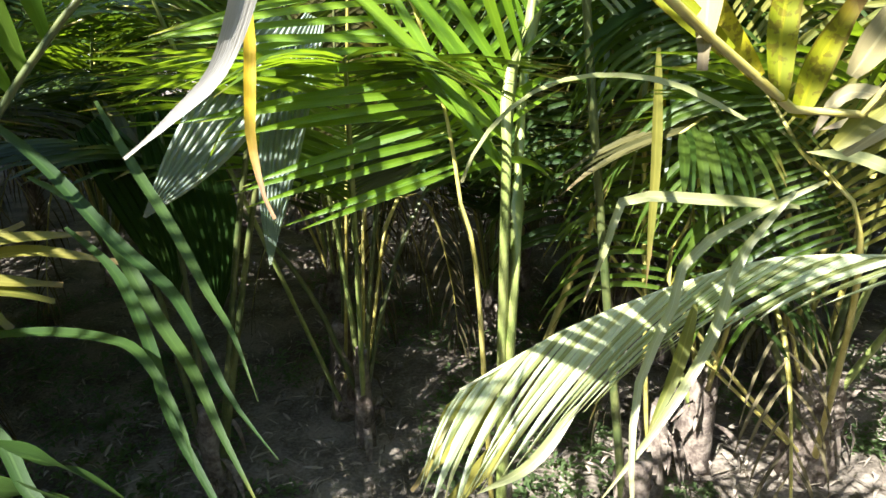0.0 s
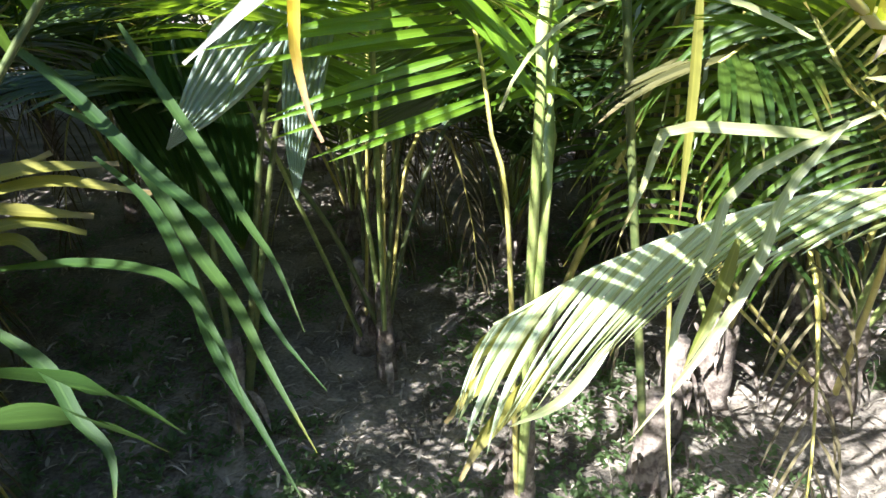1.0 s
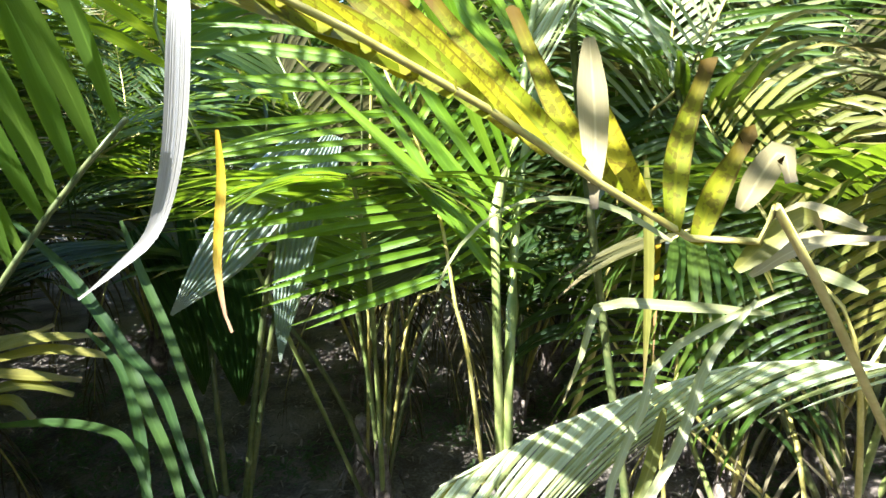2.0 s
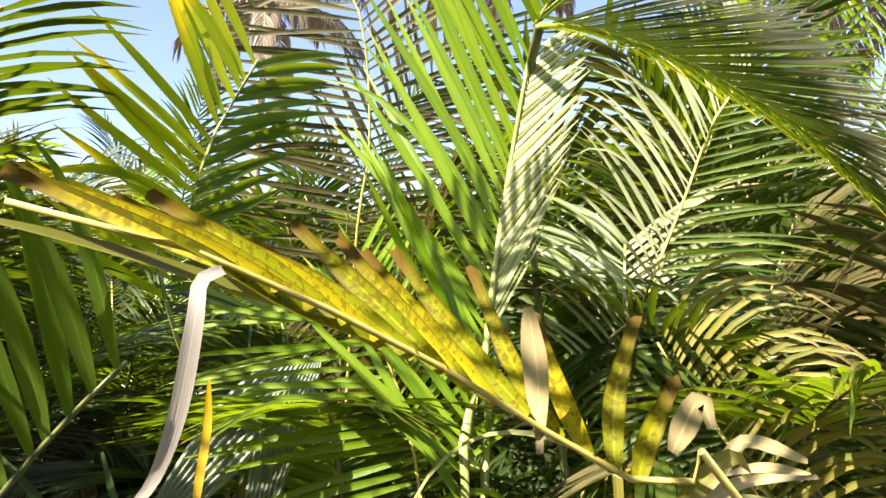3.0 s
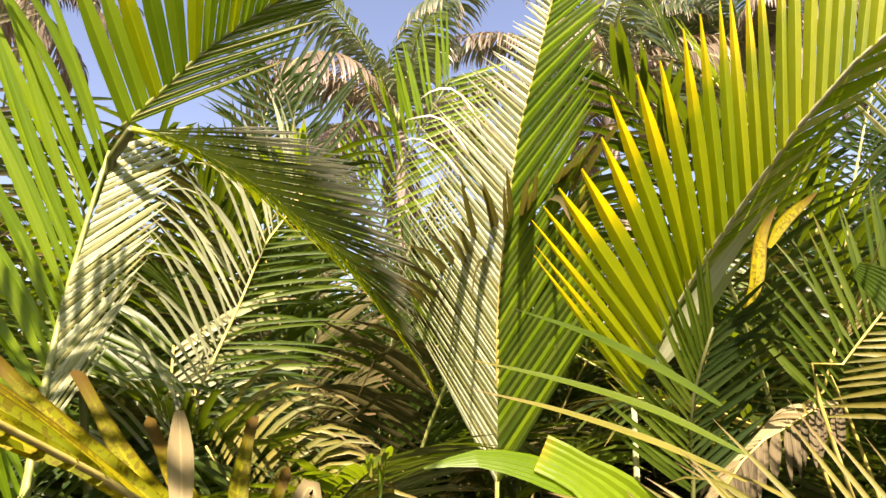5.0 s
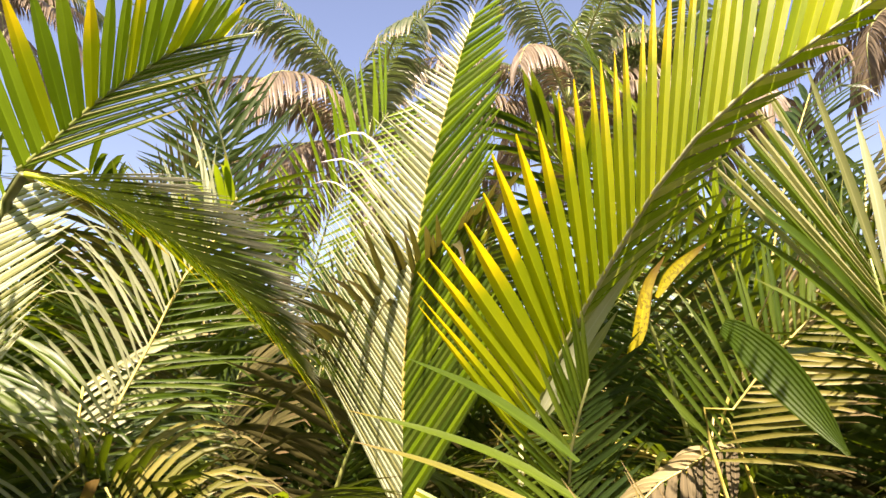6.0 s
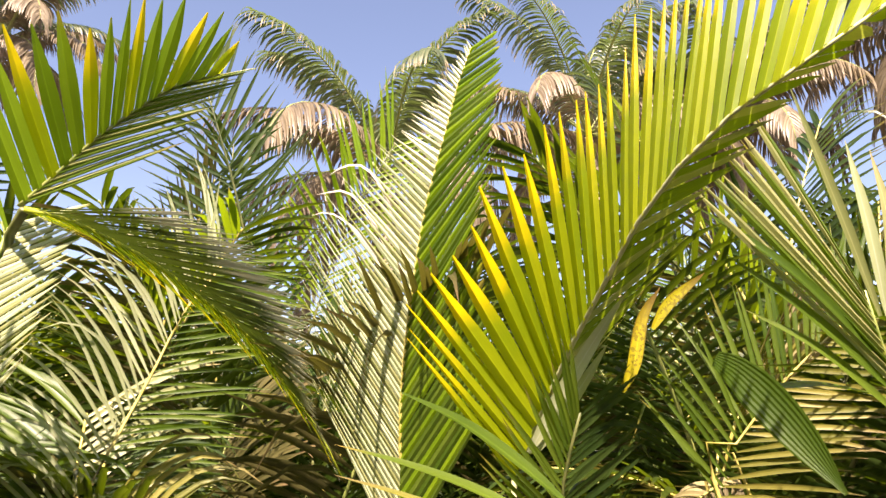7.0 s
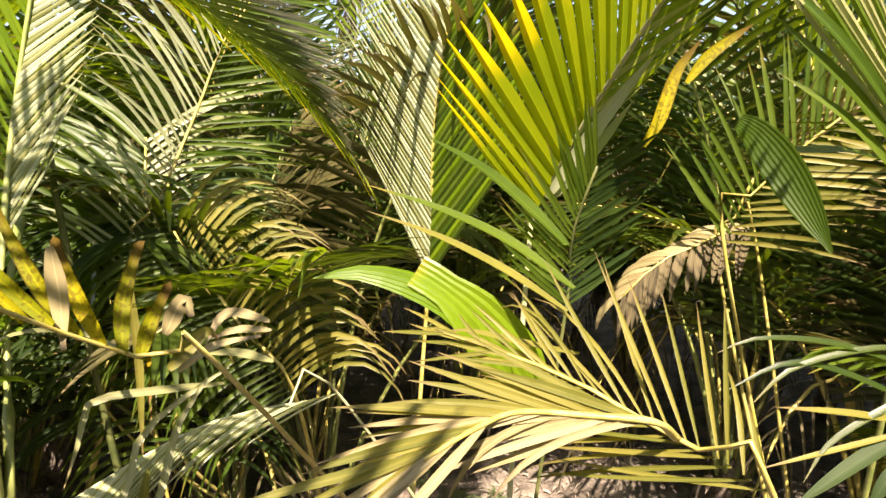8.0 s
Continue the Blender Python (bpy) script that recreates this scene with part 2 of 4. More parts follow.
def tube(path, r0, r1, sides=6, flat=1.0, up=(0, 0, 1)):
    tan = tangents(path)
    n = len(path)
    verts, faces = [], []
    for i in range(n):
        ref = np.array(up if abs(np.dot(tan[i], up)) < 0.9 else (1, 0, 0.1), float)
        s = unit(np.cross(tan[i], ref))
        o = np.cross(s, tan[i])
        r = r0 + (r1 - r0) * i / (n - 1)
        for k in range(sides):
            a = 2 * math.pi * k / sides
            verts.append(path[i] + s * r * math.cos(a) + o * r * flat * math.sin(a))
    for i in range(n - 1):
        for k in range(sides):
            a, b = i * sides + k, i * sides + (k + 1) % sides
            faces.append((a, b, b + sides, a + sides))
    faces.append(tuple(range(sides))[::-1])
    faces.append(tuple(range((n - 1) * sides, n * sides)))
    return verts, faces


def part(name, mesh, parent, label="", kind=""):
    ob = new(name, mesh)
    ob.parent = parent
    return tagged(ob, label=label, kind=kind)


def drooped(p, d, length, droop, steps, rng, waver=0.05):
    """A leaflet's line: it sets out along d and bends towards the ground."""
    pts = [np.array(p, float)]
    d = unit(np.array(d, float))
    wob = rng.normal(0, waver, 3)
    for k in range(steps):
        d = unit(d + (np.array([0, 0, -1.0]) * droop * (k + 0.5) / steps + wob * 0.5) / steps * 2)
        pts.append(pts[-1] + d * length / steps)
    return np.array(pts)


def lerp3(v, s):
    """v: one number, or the values at the foot, the middle and the end."""
    if isinstance(v, (int, float)):
        return v
    return np.interp(s, np.linspace(0, 1, len(v)), v)


SEED = [100]


def frond_leaflets(pts, facing, sides, count, length, width, first=0.0, steps=7, fold=0.35, jitter=0.06):
    """Yields blades along a rachis. sides: (sign, angle from the rachis, lift out of its plane, length factor, droop, material)."""
    SEED[0] += 1
    rng = np.random.default_rng(SEED[0])
    line = curve_points(pts, 60)
    tan = tangents(line)
    for sign, angle, lift, factor, droop, mat, *more in sides:
        slim = more[0] if more else 1.0
        for k in range(count):
            s = min(1.0, (k + 0.5 + rng.uniform(-0.25, 0.25)) / count)
            at = (first + (1 - first) * s) * 59
            i = min(58, int(at))
            p, t = line[i] + (line[i + 1] - line[i]) * (at - i), tan[i]
            face = np.array(facing, float)
            nor = unit(face - t * np.dot(face, t))
            side = np.cross(t, nor) * sign
            a, v = radians(lerp3(angle, s)) + rng.normal(0, jitter), radians(lerp3(lift, s)) + rng.normal(0, jitter)
            d = t * math.cos(a) + (side * math.cos(v) + nor * math.sin(v)) * math.sin(a)
            ln = lerp3(length, s) * lerp3(factor, s) * rng.uniform(0.9, 1.08)
            limp = rng.uniform(0.6, 1.6) if rng.uniform() < 0.06 else 0.0
            path = drooped(p, d, ln, lerp3(droop, s) + rng.normal(0, 0.06) + limp, steps, rng)
            up = unit(nor * 1.0 + side * -0.5 * math.sin(a) * 0 + rng.normal(0, 0.10, 3))
            yield (*blade(path, lerp3(width, s) * slim * rng.uniform(0.85, 1.1), up, fold), mat)


def frond(palm, pts, facing, sides, count=30, length=0.4, width=0.03, first=0.0, r=(0.014, 0.004), stalk=None, label="", steps=7, fold=0.35, foot=None, jitter=0.06):
    """A frond of its own leaflets; pts: the rachis from foot to tip, facing: the way its upper face looks."""
    line = ([foot] if foot is not None else []) + list(pts)
    verts, faces = tube(curve_points(line, 26), r[0], r[1], 6, 0.7)
    ob = part("frond", mesh_of("frond", verts, faces, None, [stalk or STALK]), palm, label)
    for v, f, uv, mat in frond_leaflets(pts, facing, sides, count, length, width, first, steps, fold, jitter):
        part("leaflet", mesh_of("leaflet", v, f, uv, [mat]), ob)
    return ob


def loose_leaf(parent, pts, width, up, mat, name="leaflet", pleats=1, fold=0.35, base=0.35, tip=0.04, n=12, twist=0.0, label="", ragged=0.0):
    SEED[0] += 1
    rng = np.random.default_rng(SEED[0])
    v, f, uv = blade(curve_points(pts, n), width, np.array(up, float), fold, pleats, base, tip, ragged, rng, twist)
    return part(name, mesh_of(name, v, f, uv, [mat], smooth=pleats == 1), parent, label)


def paired(ctrl, count):
    """Points along a smooth line, spread evenly from control point to control point."""
    c = np.array(ctrl, float)
    c = np.vstack([2 * c[0] - c[1], c, 2 * c[-1] - c[-2]])
    pts = []
    for u in np.linspace(0, len(c) - 3 - 1e-6, count):
        i, t = int(u) + 1, u - int(u)
        p0, p1, p2, p3 = c[i - 1:i + 3]
        pts.append(0.5 * (2 * p1 + (p2 - p0) * t + (2 * p0 - 5 * p1 + 4 * p2 - p3) * t * t + (3 * p1 - p0 - 3 * p2 + p3) * t ** 3))
    return np.array(pts)


def pleated(ob, rachis, margin, count, mat, facing, split=0.6, ridge=0.3, bow=0.0, ragged=0.06, gap=0.0, tip=0.08, steps=9, lead=0.0, middle=None):
    """One half of a frond whose leaflets still cling together: folded strips side by side from the rachis to the margin, free towards their tips."""
    SEED[0] += 1
    rng = np.random.default_rng(SEED[0])
    face = unit(np.array(facing, float))
    foot, end = paired(rachis, count + 1), paired(margin, 20 * count + 1)
    end = end[[round(20 * count * (lead * (1 - k / count) + k / count)) for k in range(count + 1)]]
    pull = np.zeros((count + 1, 3)) if middle is None else 4 * paired(middle, count + 1) - 2 * (foot + end)
    for k in range(count):
        mid_r, mid_e = (foot[k] + foot[k + 1]) / 2, (end[k] + end[k + 1]) / 2
        mid_e = mid_e + (mid_e - mid_r) * rng.uniform(-ragged, ragged) + rng.normal(0, 0.004, 3)
        ln = np.linalg.norm(mid_e - mid_r)
        lift = face * bow * ln * rng.uniform(0.8, 1.2)
        verts, uvs, faces = [], [], []
        for i in range(steps):
            v = i / (steps - 1)
            sway = lift * 4 * v * (1 - v)
            sway = sway + (pull[k] + pull[k + 1]) / 2 * v * (1 - v)
            c = mid_r + (mid_e - mid_r) * v + sway
            half = ((foot[k + 1] + (end[k + 1] - foot[k + 1]) * v) - (foot[k] + (end[k] - foot[k]) * v)) / 2 * (1 - gap)
            free = 1.0 if v <= split else max(tip, 1 - ((v - split) / (1 - split)) ** 1.6)
            half = half * free
            top = c + face * ridge * np.linalg.norm(half) * 1.6
            verts += [c - half, top, c + half]
            uvs += [(0.0, v), (0.5, v), (1.0, v)]
        for i in range(steps - 1):
            for q in (0, 1):
                a = i * 3 + q
                faces.append((a, a + 1, a + 4, a + 3))
        me = mesh_of("leaflet", verts, faces, uvs, [mat[k % len(mat)] if isinstance(mat, tuple) else mat], smooth=False)
        part("leaflet", me, ob)


def palm_root(place, label, group="young palms of the plantation", category="palm"):
    ob = new("coconut_palm")
    ob.location = place
    ob.empty_display_size = 0.1
    return tagged(ob, label, category, group)


def at_home(palm):
    """Turns world places of a palm's parts into places from its foot."""
    inv = Matrix.Translation(-Vector(palm.location))
    for ob in palm.children:
        ob.matrix_parent_inverse = inv


def sheath(palm, place, height, r, seed, lean=(0, 0)):
    """The short stem of a young palm, wrapped in torn brown fibre."""
    rng = np.random.default_rng(seed)
    base = np.array(place, float)
    path = np.array([base + np.array([lean[0] * t, lean[1] * t, height * t - 0.02]) for t in np.linspace(0, 1, 9)])
    verts, faces = tube(path, r * 1.25, r * 0.7, 10)
    verts = [v + rng.normal(0, r * 0.12, 3) * np.array([1, 1, 0.3]) for v in verts]
    stem = part("stem", mesh_of("stem", verts, faces, None, [FIBRE]), palm, "brown fibrous stem foot")
    for k in range(9):
        a = rng.uniform(0, 2 * math.pi)
        out = np.array([math.cos(a), math.sin(a), 0])
        h0 = rng.uniform(0.15, 0.8) * height
        p0 = base + np.array([lean[0], lean[1], 0]) * h0 / height + out * r * 1.0 + np.array([0, 0, h0])
        p1 = p0 + out * rng.uniform(0.02, 0.07) + np.array([0, 0, rng.uniform(-0.05, 0.12)])
        p2 = p1 + out * rng.uniform(0.0, 0.06) + np.array([0, 0, rng.uniform(-0.16, -0.03)])
        v, f, uv = blade(curve_points([p0, p1, p2], 6), rng.uniform(0.015, 0.04), out + np.array([0, 0, 0.2]), 0.5)
        part("sheath_strip", mesh_of("sheath_strip", v, f, uv, [FIBRE]), stem)


# ---- ground ----
def ground_sheet():
    rng = np.random.default_rng(5)
    xs = np.r_[-400, -120, -40, -20, np.linspace(-10, 12, 150), 20, 40, 120, 400]
    ys = np.r_[-400, -120, -40, -14, np.linspace(-6, 14, 140), 20, 40, 120, 400]
    verts = []
    for y in ys:
        for x in xs:
            z = 0.035 * noise.noise(Vector((x * 0.9, y * 0.9, 0))) + 0.02 * noise.noise(Vector((x * 3.1, y * 3.1, 3))) + 0.008 * noise.noise(Vector((x * 9, y * 9, 7)))
            verts.append((x, y, z - 0.01))
    w = len(xs)
    faces = [(j * w + i, j * w + i + 1, (j + 1) * w + i + 1, (j + 1) * w + i) for j in range(len(ys) - 1) for i in range(w - 1)]
    me = mesh_of("ground", verts, faces, None, [SOIL])
    return tagged(new("ground", me), "bare brown sandy soil under the palms", "ground", kind="structure")


ground_sheet()


# ---- palms of the foreground ----
main_palm = palm_root((0.19, 1.61, 0.0), "young coconut palm with tall upright fronds and fibrous foot")
MB = tuple(main_palm.location)
sheath(main_palm, MB, 0.42, 0.045, 1)
K = [(0.14, 1.35, 1.04), (0.14, 1.36, 1.31), (0.15, 1.43, 1.51)]
K_TOP = [(0.18, 1.43, 1.60), (0.22, 1.51, 1.86), (0.27, 1.56, 2.14), (0.32, 1.56, 2.40)]
mk = frond(main_palm, K[1:] + K_TOP, (-0.08, -0.98, -0.16), [(-1, (44, 38, 31), 10, 1.05, 0.03, BRIGHT, 0.72)],
    count=31, length=(0.50, 0.70, 0.62), width=0.034, r=(0.022, 0.008), stalk=STALK, foot=MB, label="tall upright frond with bright translucent leaflets")
# right half whitened in colour, as if the sun struck it
pleated(mk, [(0.20, 1.47, 1.69), (0.22, 1.52, 1.84), (0.24, 1.53, 2.01), (0.28, 1.55, 2.16), (0.31, 1.55, 2.30), (0.34, 1.55, 2.42)],
    [(0.26, 1.41, 1.72), (0.32, 1.43, 1.90), (0.37, 1.44, 2.07), (0.42, 1.45, 2.22), (0.45, 1.45, 2.36), (0.47, 1.46, 2.48)], 36, (GLARE, PALE, GLARE), (-0.5, -0.8, -0.1), split=0.75, gap=0.15, ragged=0.12, lead=0.26, ridge=0.2)
K_UP = [(0.32, 1.46, 2.43), (0.38, 1.37, 2.51), (0.43, 1.28, 2.58), (0.48, 1.19, 2.63), (0.54, 1.10, 2.68), (0.61, 1.01, 2.70)]
broken_end = frond(main_palm, K_UP, (-0.30, -0.81, -0.50), [], r=(0.009, 0.004), stalk=STALK, label="broken over end of the tall frond")
pleated(broken_end, K_UP, [(0.40, 1.36, 2.45), (0.52, 1.23, 2.50), (0.58, 1.15, 2.57), (0.62, 1.06, 2.64), (0.66, 1.00, 2.70), (0.68, 0.96, 2.73)], 24, (GREEN, PALE), (-0.3, -0.8, -0.5), split=0.75, ragged=0.08, lead=0.35, ridge=0.35)
pleated(broken_end, K_UP, [(0.12, 1.36, 2.76), (0.23, 1.24, 2.79), (0.36, 1.10, 2.80), (0.44, 1.01, 2.85), (0.56, 0.93, 2.80), (0.62, 0.92, 2.74)], 15, (BRIGHT, BRIGHT, YELLOW), (-0.3, -0.8, -0.5), split=0.4, ragged=0.14, ridge=0.3, gap=0.04)
A1 = [(0.11, 1.34, 0.95), (0.09, 1.36, 1.10), (0.06, 1.38, 1.24), (0.03, 1.42, 1.43), (-0.02, 1.46, 1.61), (-0.08, 1.50, 1.74), (-0.13, 1.55, 1.85)]
frond(main_palm, A1[1:], (-0.00, -0.98, 0.18), [
    (-1, (100, 88, 76, 66, 55), 10, 1.0, 0.12, BRIGHT), (1, (75, 60, 50, 45, 40), -25, 0.8, 0.1, BRIGHT)],
    count=24, length=(0.34, 0.5, 0.52, 0.38), width=0.016, first=0.28, r=(0.013, 0.004), stalk=STALKY, foot=MB, label="frond with narrow sunlit leaflets spread flat")
part("petiole", mesh_of("petiole", *tube(curve_points([MB] + [(0.17, 1.41, 1.01), (0.18, 1.45, 1.20), (0.19, 1.53, 1.37), (0.21, 1.60, 1.54), (0.26, 1.69, 1.73)], 18), 0.02, 0.014, 7, 0.7), None, [STALK]), main_palm, "thick green leaf stalk")
at_home(main_palm)

# the spotted yellow frond that reaches past the camera
spotted_palm = palm_root((1.75, 1.99, 0.0), "young coconut palm with a yellow spotted dying frond")
SB = tuple(spotted_palm.location)
sheath(spotted_palm, SB, 0.4, 0.05, 2)
C = [(0.47, 0.76, 1.50), (0.40, 0.76, 1.53), (0.34, 0.73, 1.55), (0.29, 0.71, 1.57), (0.23, 0.68, 1.61), (0.18, 0.66, 1.64), (0.14, 0.64, 1.67), (0.09, 0.62, 1.70), (0.04, 0.59, 1.72), (-0.06, 0.54, 1.79), (-0.12, 0.50, 1.81), (-0.17, 0.47, 1.83), (-0.23, 0.42, 1.84)]
cf = frond(spotted_palm, C, (-0.04, -0.99, 0.10), [], r=(0.013, 0.004), stalk=STALKY, foot=SB, label="yellow frond with brown spotted leaflets")
for line in (
        [(0.319, 0.724, 1.552), (0.341, 0.739, 1.606), (0.378, 0.753, 1.668)],
        [(0.289, 0.707, 1.569), (0.304, 0.750, 1.652), (0.344, 0.792, 1.747)],
        [(0.259, 0.692, 1.591), (0.239, 0.786, 1.662), (0.224, 0.879, 1.751)],
        [(0.226, 0.681, 1.612), (0.184, 0.804, 1.689), (0.139, 0.923, 1.816)],
        [(0.187, 0.665, 1.642), (0.106, 0.787, 1.734), (0.021, 0.907, 1.848)],
        [(0.152, 0.649, 1.657), (0.071, 0.761, 1.742), (-0.021, 0.873, 1.845)],
        [(0.124, 0.635, 1.674), (0.044, 0.738, 1.756), (-0.048, 0.839, 1.857)],
        ):
    loose_leaf(cf, line, 0.027, (-0.3, -0.95, 0.1), SPOTTED, base=0.5, tip=0.62, n=16, fold=0.4, ragged=0.012)
for line in (
        [(0.098, 0.620, 1.693), (0.006, 0.713, 1.776), (-0.106, 0.804, 1.875)],
        [(0.067, 0.603, 1.711), (-0.030, 0.687, 1.776), (-0.152, 0.772, 1.844)],
        [(0.037, 0.591, 1.723), (-0.070, 0.665, 1.795), (-0.192, 0.739, 1.861)],
        [(0.005, 0.577, 1.741), (-0.113, 0.641, 1.818), (-0.247, 0.704, 1.894)],
        [(-0.025, 0.562, 1.760), (-0.141, 0.616, 1.822), (-0.277, 0.671, 1.886)],
        [(-0.053, 0.545, 1.778), (-0.178, 0.590, 1.834), (-0.320, 0.636, 1.886)],
        [(-0.084, 0.525, 1.795), (-0.214, 0.571, 1.851), (-0.368, 0.616, 1.907)],
        ):
    loose_leaf(cf, line, 0.027, (-0.3, -0.95, 0.1), SPOTTED, base=0.5, tip=0.62, n=16, fold=0.4, ragged=0.012)
loose_leaf(cf, [(0.33, 0.84, 1.53), (0.27, 0.92, 1.56), (0.19, 1.00, 1.56), (0.12, 1.04, 1.53), (0.06, 1.05, 1.47), (0.03, 1.04, 1.41)], 0.02, (0, -0.3, 1), PALE, tip=0.3)
loose_leaf(cf, [(0.19, 0.67, 1.76), (0.20, 0.68, 1.68), (0.20, 0.67, 1.60)], 0.03, (-0.5, -1, 0), DRY, tip=0.3)
loose_leaf(cf, [(0.37, 0.74, 1.52), (0.41, 0.74, 1.56), (0.44, 0.74, 1.58), (0.46, 0.74, 1.56)], 0.028, (0, -1, 0.5), STRAW)
loose_leaf(cf, [(0.39, 0.75, 1.51), (0.46, 0.77, 1.54), (0.55, 0.76, 1.55)], 0.02, (0, -0.6, 1), DRY, tip=0.4)
loose_leaf(cf, [(0.36, 0.72, 1.59), (0.39, 0.71, 1.65), (0.40, 0.70, 1.62)], 0.03, (-0.3, -1, 0.3), DRY, tip=0.4)
loose_leaf(cf, [(-0.01, 0.58, 1.75), (-0.08, 0.54, 1.77), (-0.16, 0.47, 1.80), (-0.22, 0.41, 1.82), (-0.26, 0.38, 1.83)], 0.03, (0, -0.7, 1), STRAW)
loose_leaf(cf, [(0.04, 0.61, 1.72), (-0.05, 0.55, 1.76), (-0.12, 0.49, 1.81), (-0.19, 0.42, 1.85), (-0.22, 0.40, 1.87)], 0.03, (0, -0.7, 1), SPOTTED)
loose_leaf(cf, [(-0.08, 0.46, 1.79), (-0.09, 0.44, 1.78), (-0.09, 0.43, 1.75), (-0.105, 0.44, 1.68), (-0.13, 0.455, 1.625), (-0.155, 0.45, 1.60), (-0.175, 0.435, 1.583)], 0.014, (0.4, -1, 0.2), SUNWHITE, base=0.6, tip=0.12, fold=0.2, n=26)
loose_leaf(cf, [(-0.17, 0.69, 1.68), (-0.17, 0.69, 1.63), (-0.17, 0.67, 1.58), (-0.17, 0.66, 1.55), (-0.16, 0.64, 1.51), (-0.15, 0.63, 1.49)], 0.010, (0.3, -1, 0), GOLDEN, tip=0.3)
for line, w, m in (
        ([(0.70, 1.06, 1.50), (0.62, 1.07, 1.53), (0.58, 1.07, 1.52), (0.54, 1.05, 1.47)], 0.026, DRY),
        ([(0.70, 1.05, 1.48), (0.62, 1.06, 1.49), (0.55, 1.05, 1.48)], 0.02, DRY),
        ([(0.69, 1.02, 1.41), (0.61, 1.04, 1.44), (0.53, 1.04, 1.45)], 0.022, PALE),
        ):
    loose_leaf(cf, line, w, (-0.3, -0.8, 0.6), m, fold=0.3)
at_home(spotted_palm)

# the pale blade that hangs across from the side
blade_palm = palm_root((1.75, 1.15, 0.0), "young coconut palm with a pale drooping unsplit frond")
BB = tuple(blade_palm.location)
sheath(blade_palm, BB, 0.5, 0.06, 3)
B = [(0.94, 1.15, 1.24), (0.79, 1.15, 1.24), (0.67, 1.16, 1.24), (0.58, 1.17, 1.23), (0.48, 1.16, 1.21), (0.38, 1.15, 1.18), (0.28, 1.13, 1.15), (0.18, 1.10, 1.12), (0.09, 1.07, 1.08), (0.03, 1.03, 1.07)]
bf = frond(blade_palm, B, (-0.36, -0.84, 0.40), [], r=(0.010, 0.003), stalk=STALKP, foot=BB, label="pale frond whose leaflets cling together")
# two strips in three carry the sun's glare in their colour
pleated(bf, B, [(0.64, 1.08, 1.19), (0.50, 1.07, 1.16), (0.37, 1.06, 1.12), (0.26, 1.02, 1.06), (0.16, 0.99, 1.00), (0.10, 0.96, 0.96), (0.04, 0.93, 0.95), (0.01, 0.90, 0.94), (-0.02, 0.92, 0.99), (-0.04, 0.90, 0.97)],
    44, (GLARE, GLARE, PALE), (-0.37, -0.69, 0.68), split=0.66, ridge=0.16, ragged=0.10, tip=0.15, steps=12,
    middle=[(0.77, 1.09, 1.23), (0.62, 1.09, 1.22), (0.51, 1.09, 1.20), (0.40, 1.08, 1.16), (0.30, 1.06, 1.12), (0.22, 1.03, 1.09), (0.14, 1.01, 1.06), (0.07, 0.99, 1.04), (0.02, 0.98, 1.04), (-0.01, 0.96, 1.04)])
for tip in ([(0.12, 1.10, 1.06), (0.04, 1.06, 1.03), (0.01, 1.03, 1.02), (-0.01, 0.99, 0.98)], [(0.11, 1.07, 1.03), (0.05, 1.02, 1.00), (-0.00, 0.99, 0.98), (-0.05, 0.94, 0.95)], [(0.16, 1.05, 1.02), (0.08, 0.99, 0.97), (0.01, 0.93, 0.93), (-0.03, 0.88, 0.89)]):
    loose_leaf(bf, tip, 0.03, (-0.2, -1, 0.4), STRAW, tip=0.2)
loose_leaf(bf, [(0.63, 1.19, 1.32), (0.47, 1.17, 1.34), (0.32, 1.18, 1.34), (0.29, 1.16, 1.27), (0.25, 1.14, 1.17)], 0.02, (0, -1, 0.6), PALE, tip=0.1)
loose_leaf(bf, [(0.51, 1.63, 1.56), (0.52, 1.60, 1.32), (0.51, 1.55, 1.14), (0.50, 1.51, 1.03)], 0.028, (0.2, -1, 0), STRAW)
loose_leaf(bf, [(0.61, 1.10, 1.39), (0.49, 1.10, 1.33), (0.40, 1.09, 1.27), (0.37, 1.05, 1.21), (0.31, 1.00, 1.10), (0.28, 0.92, 1.01), (0.25, 0.79, 0.95)], 0.016, (-0.3, -1, 0.3), PALE)
loose_leaf(bf, [(0.55, 1.08, 1.38), (0.47, 1.06, 1.28), (0.42, 1.01, 1.17), (0.34, 0.96, 1.06), (0.22, 0.89, 0.95)], 0.018, (-0.3, -1, 0.3), PALE)
loose_leaf(bf, [(0.40, 1.04, 1.21), (0.37, 1.01, 1.11), (0.32, 0.97, 1.02)], 0.022, (-0.3, -1, 0.3), STRAW)
loose_leaf(bf, [(0.22, 1.02, 1.04), (0.14, 0.97, 0.97), (0.05, 0.94, 0.94)], 0.02, (-0.3, -1, 0.5), PALE)
at_home(blade_palm)

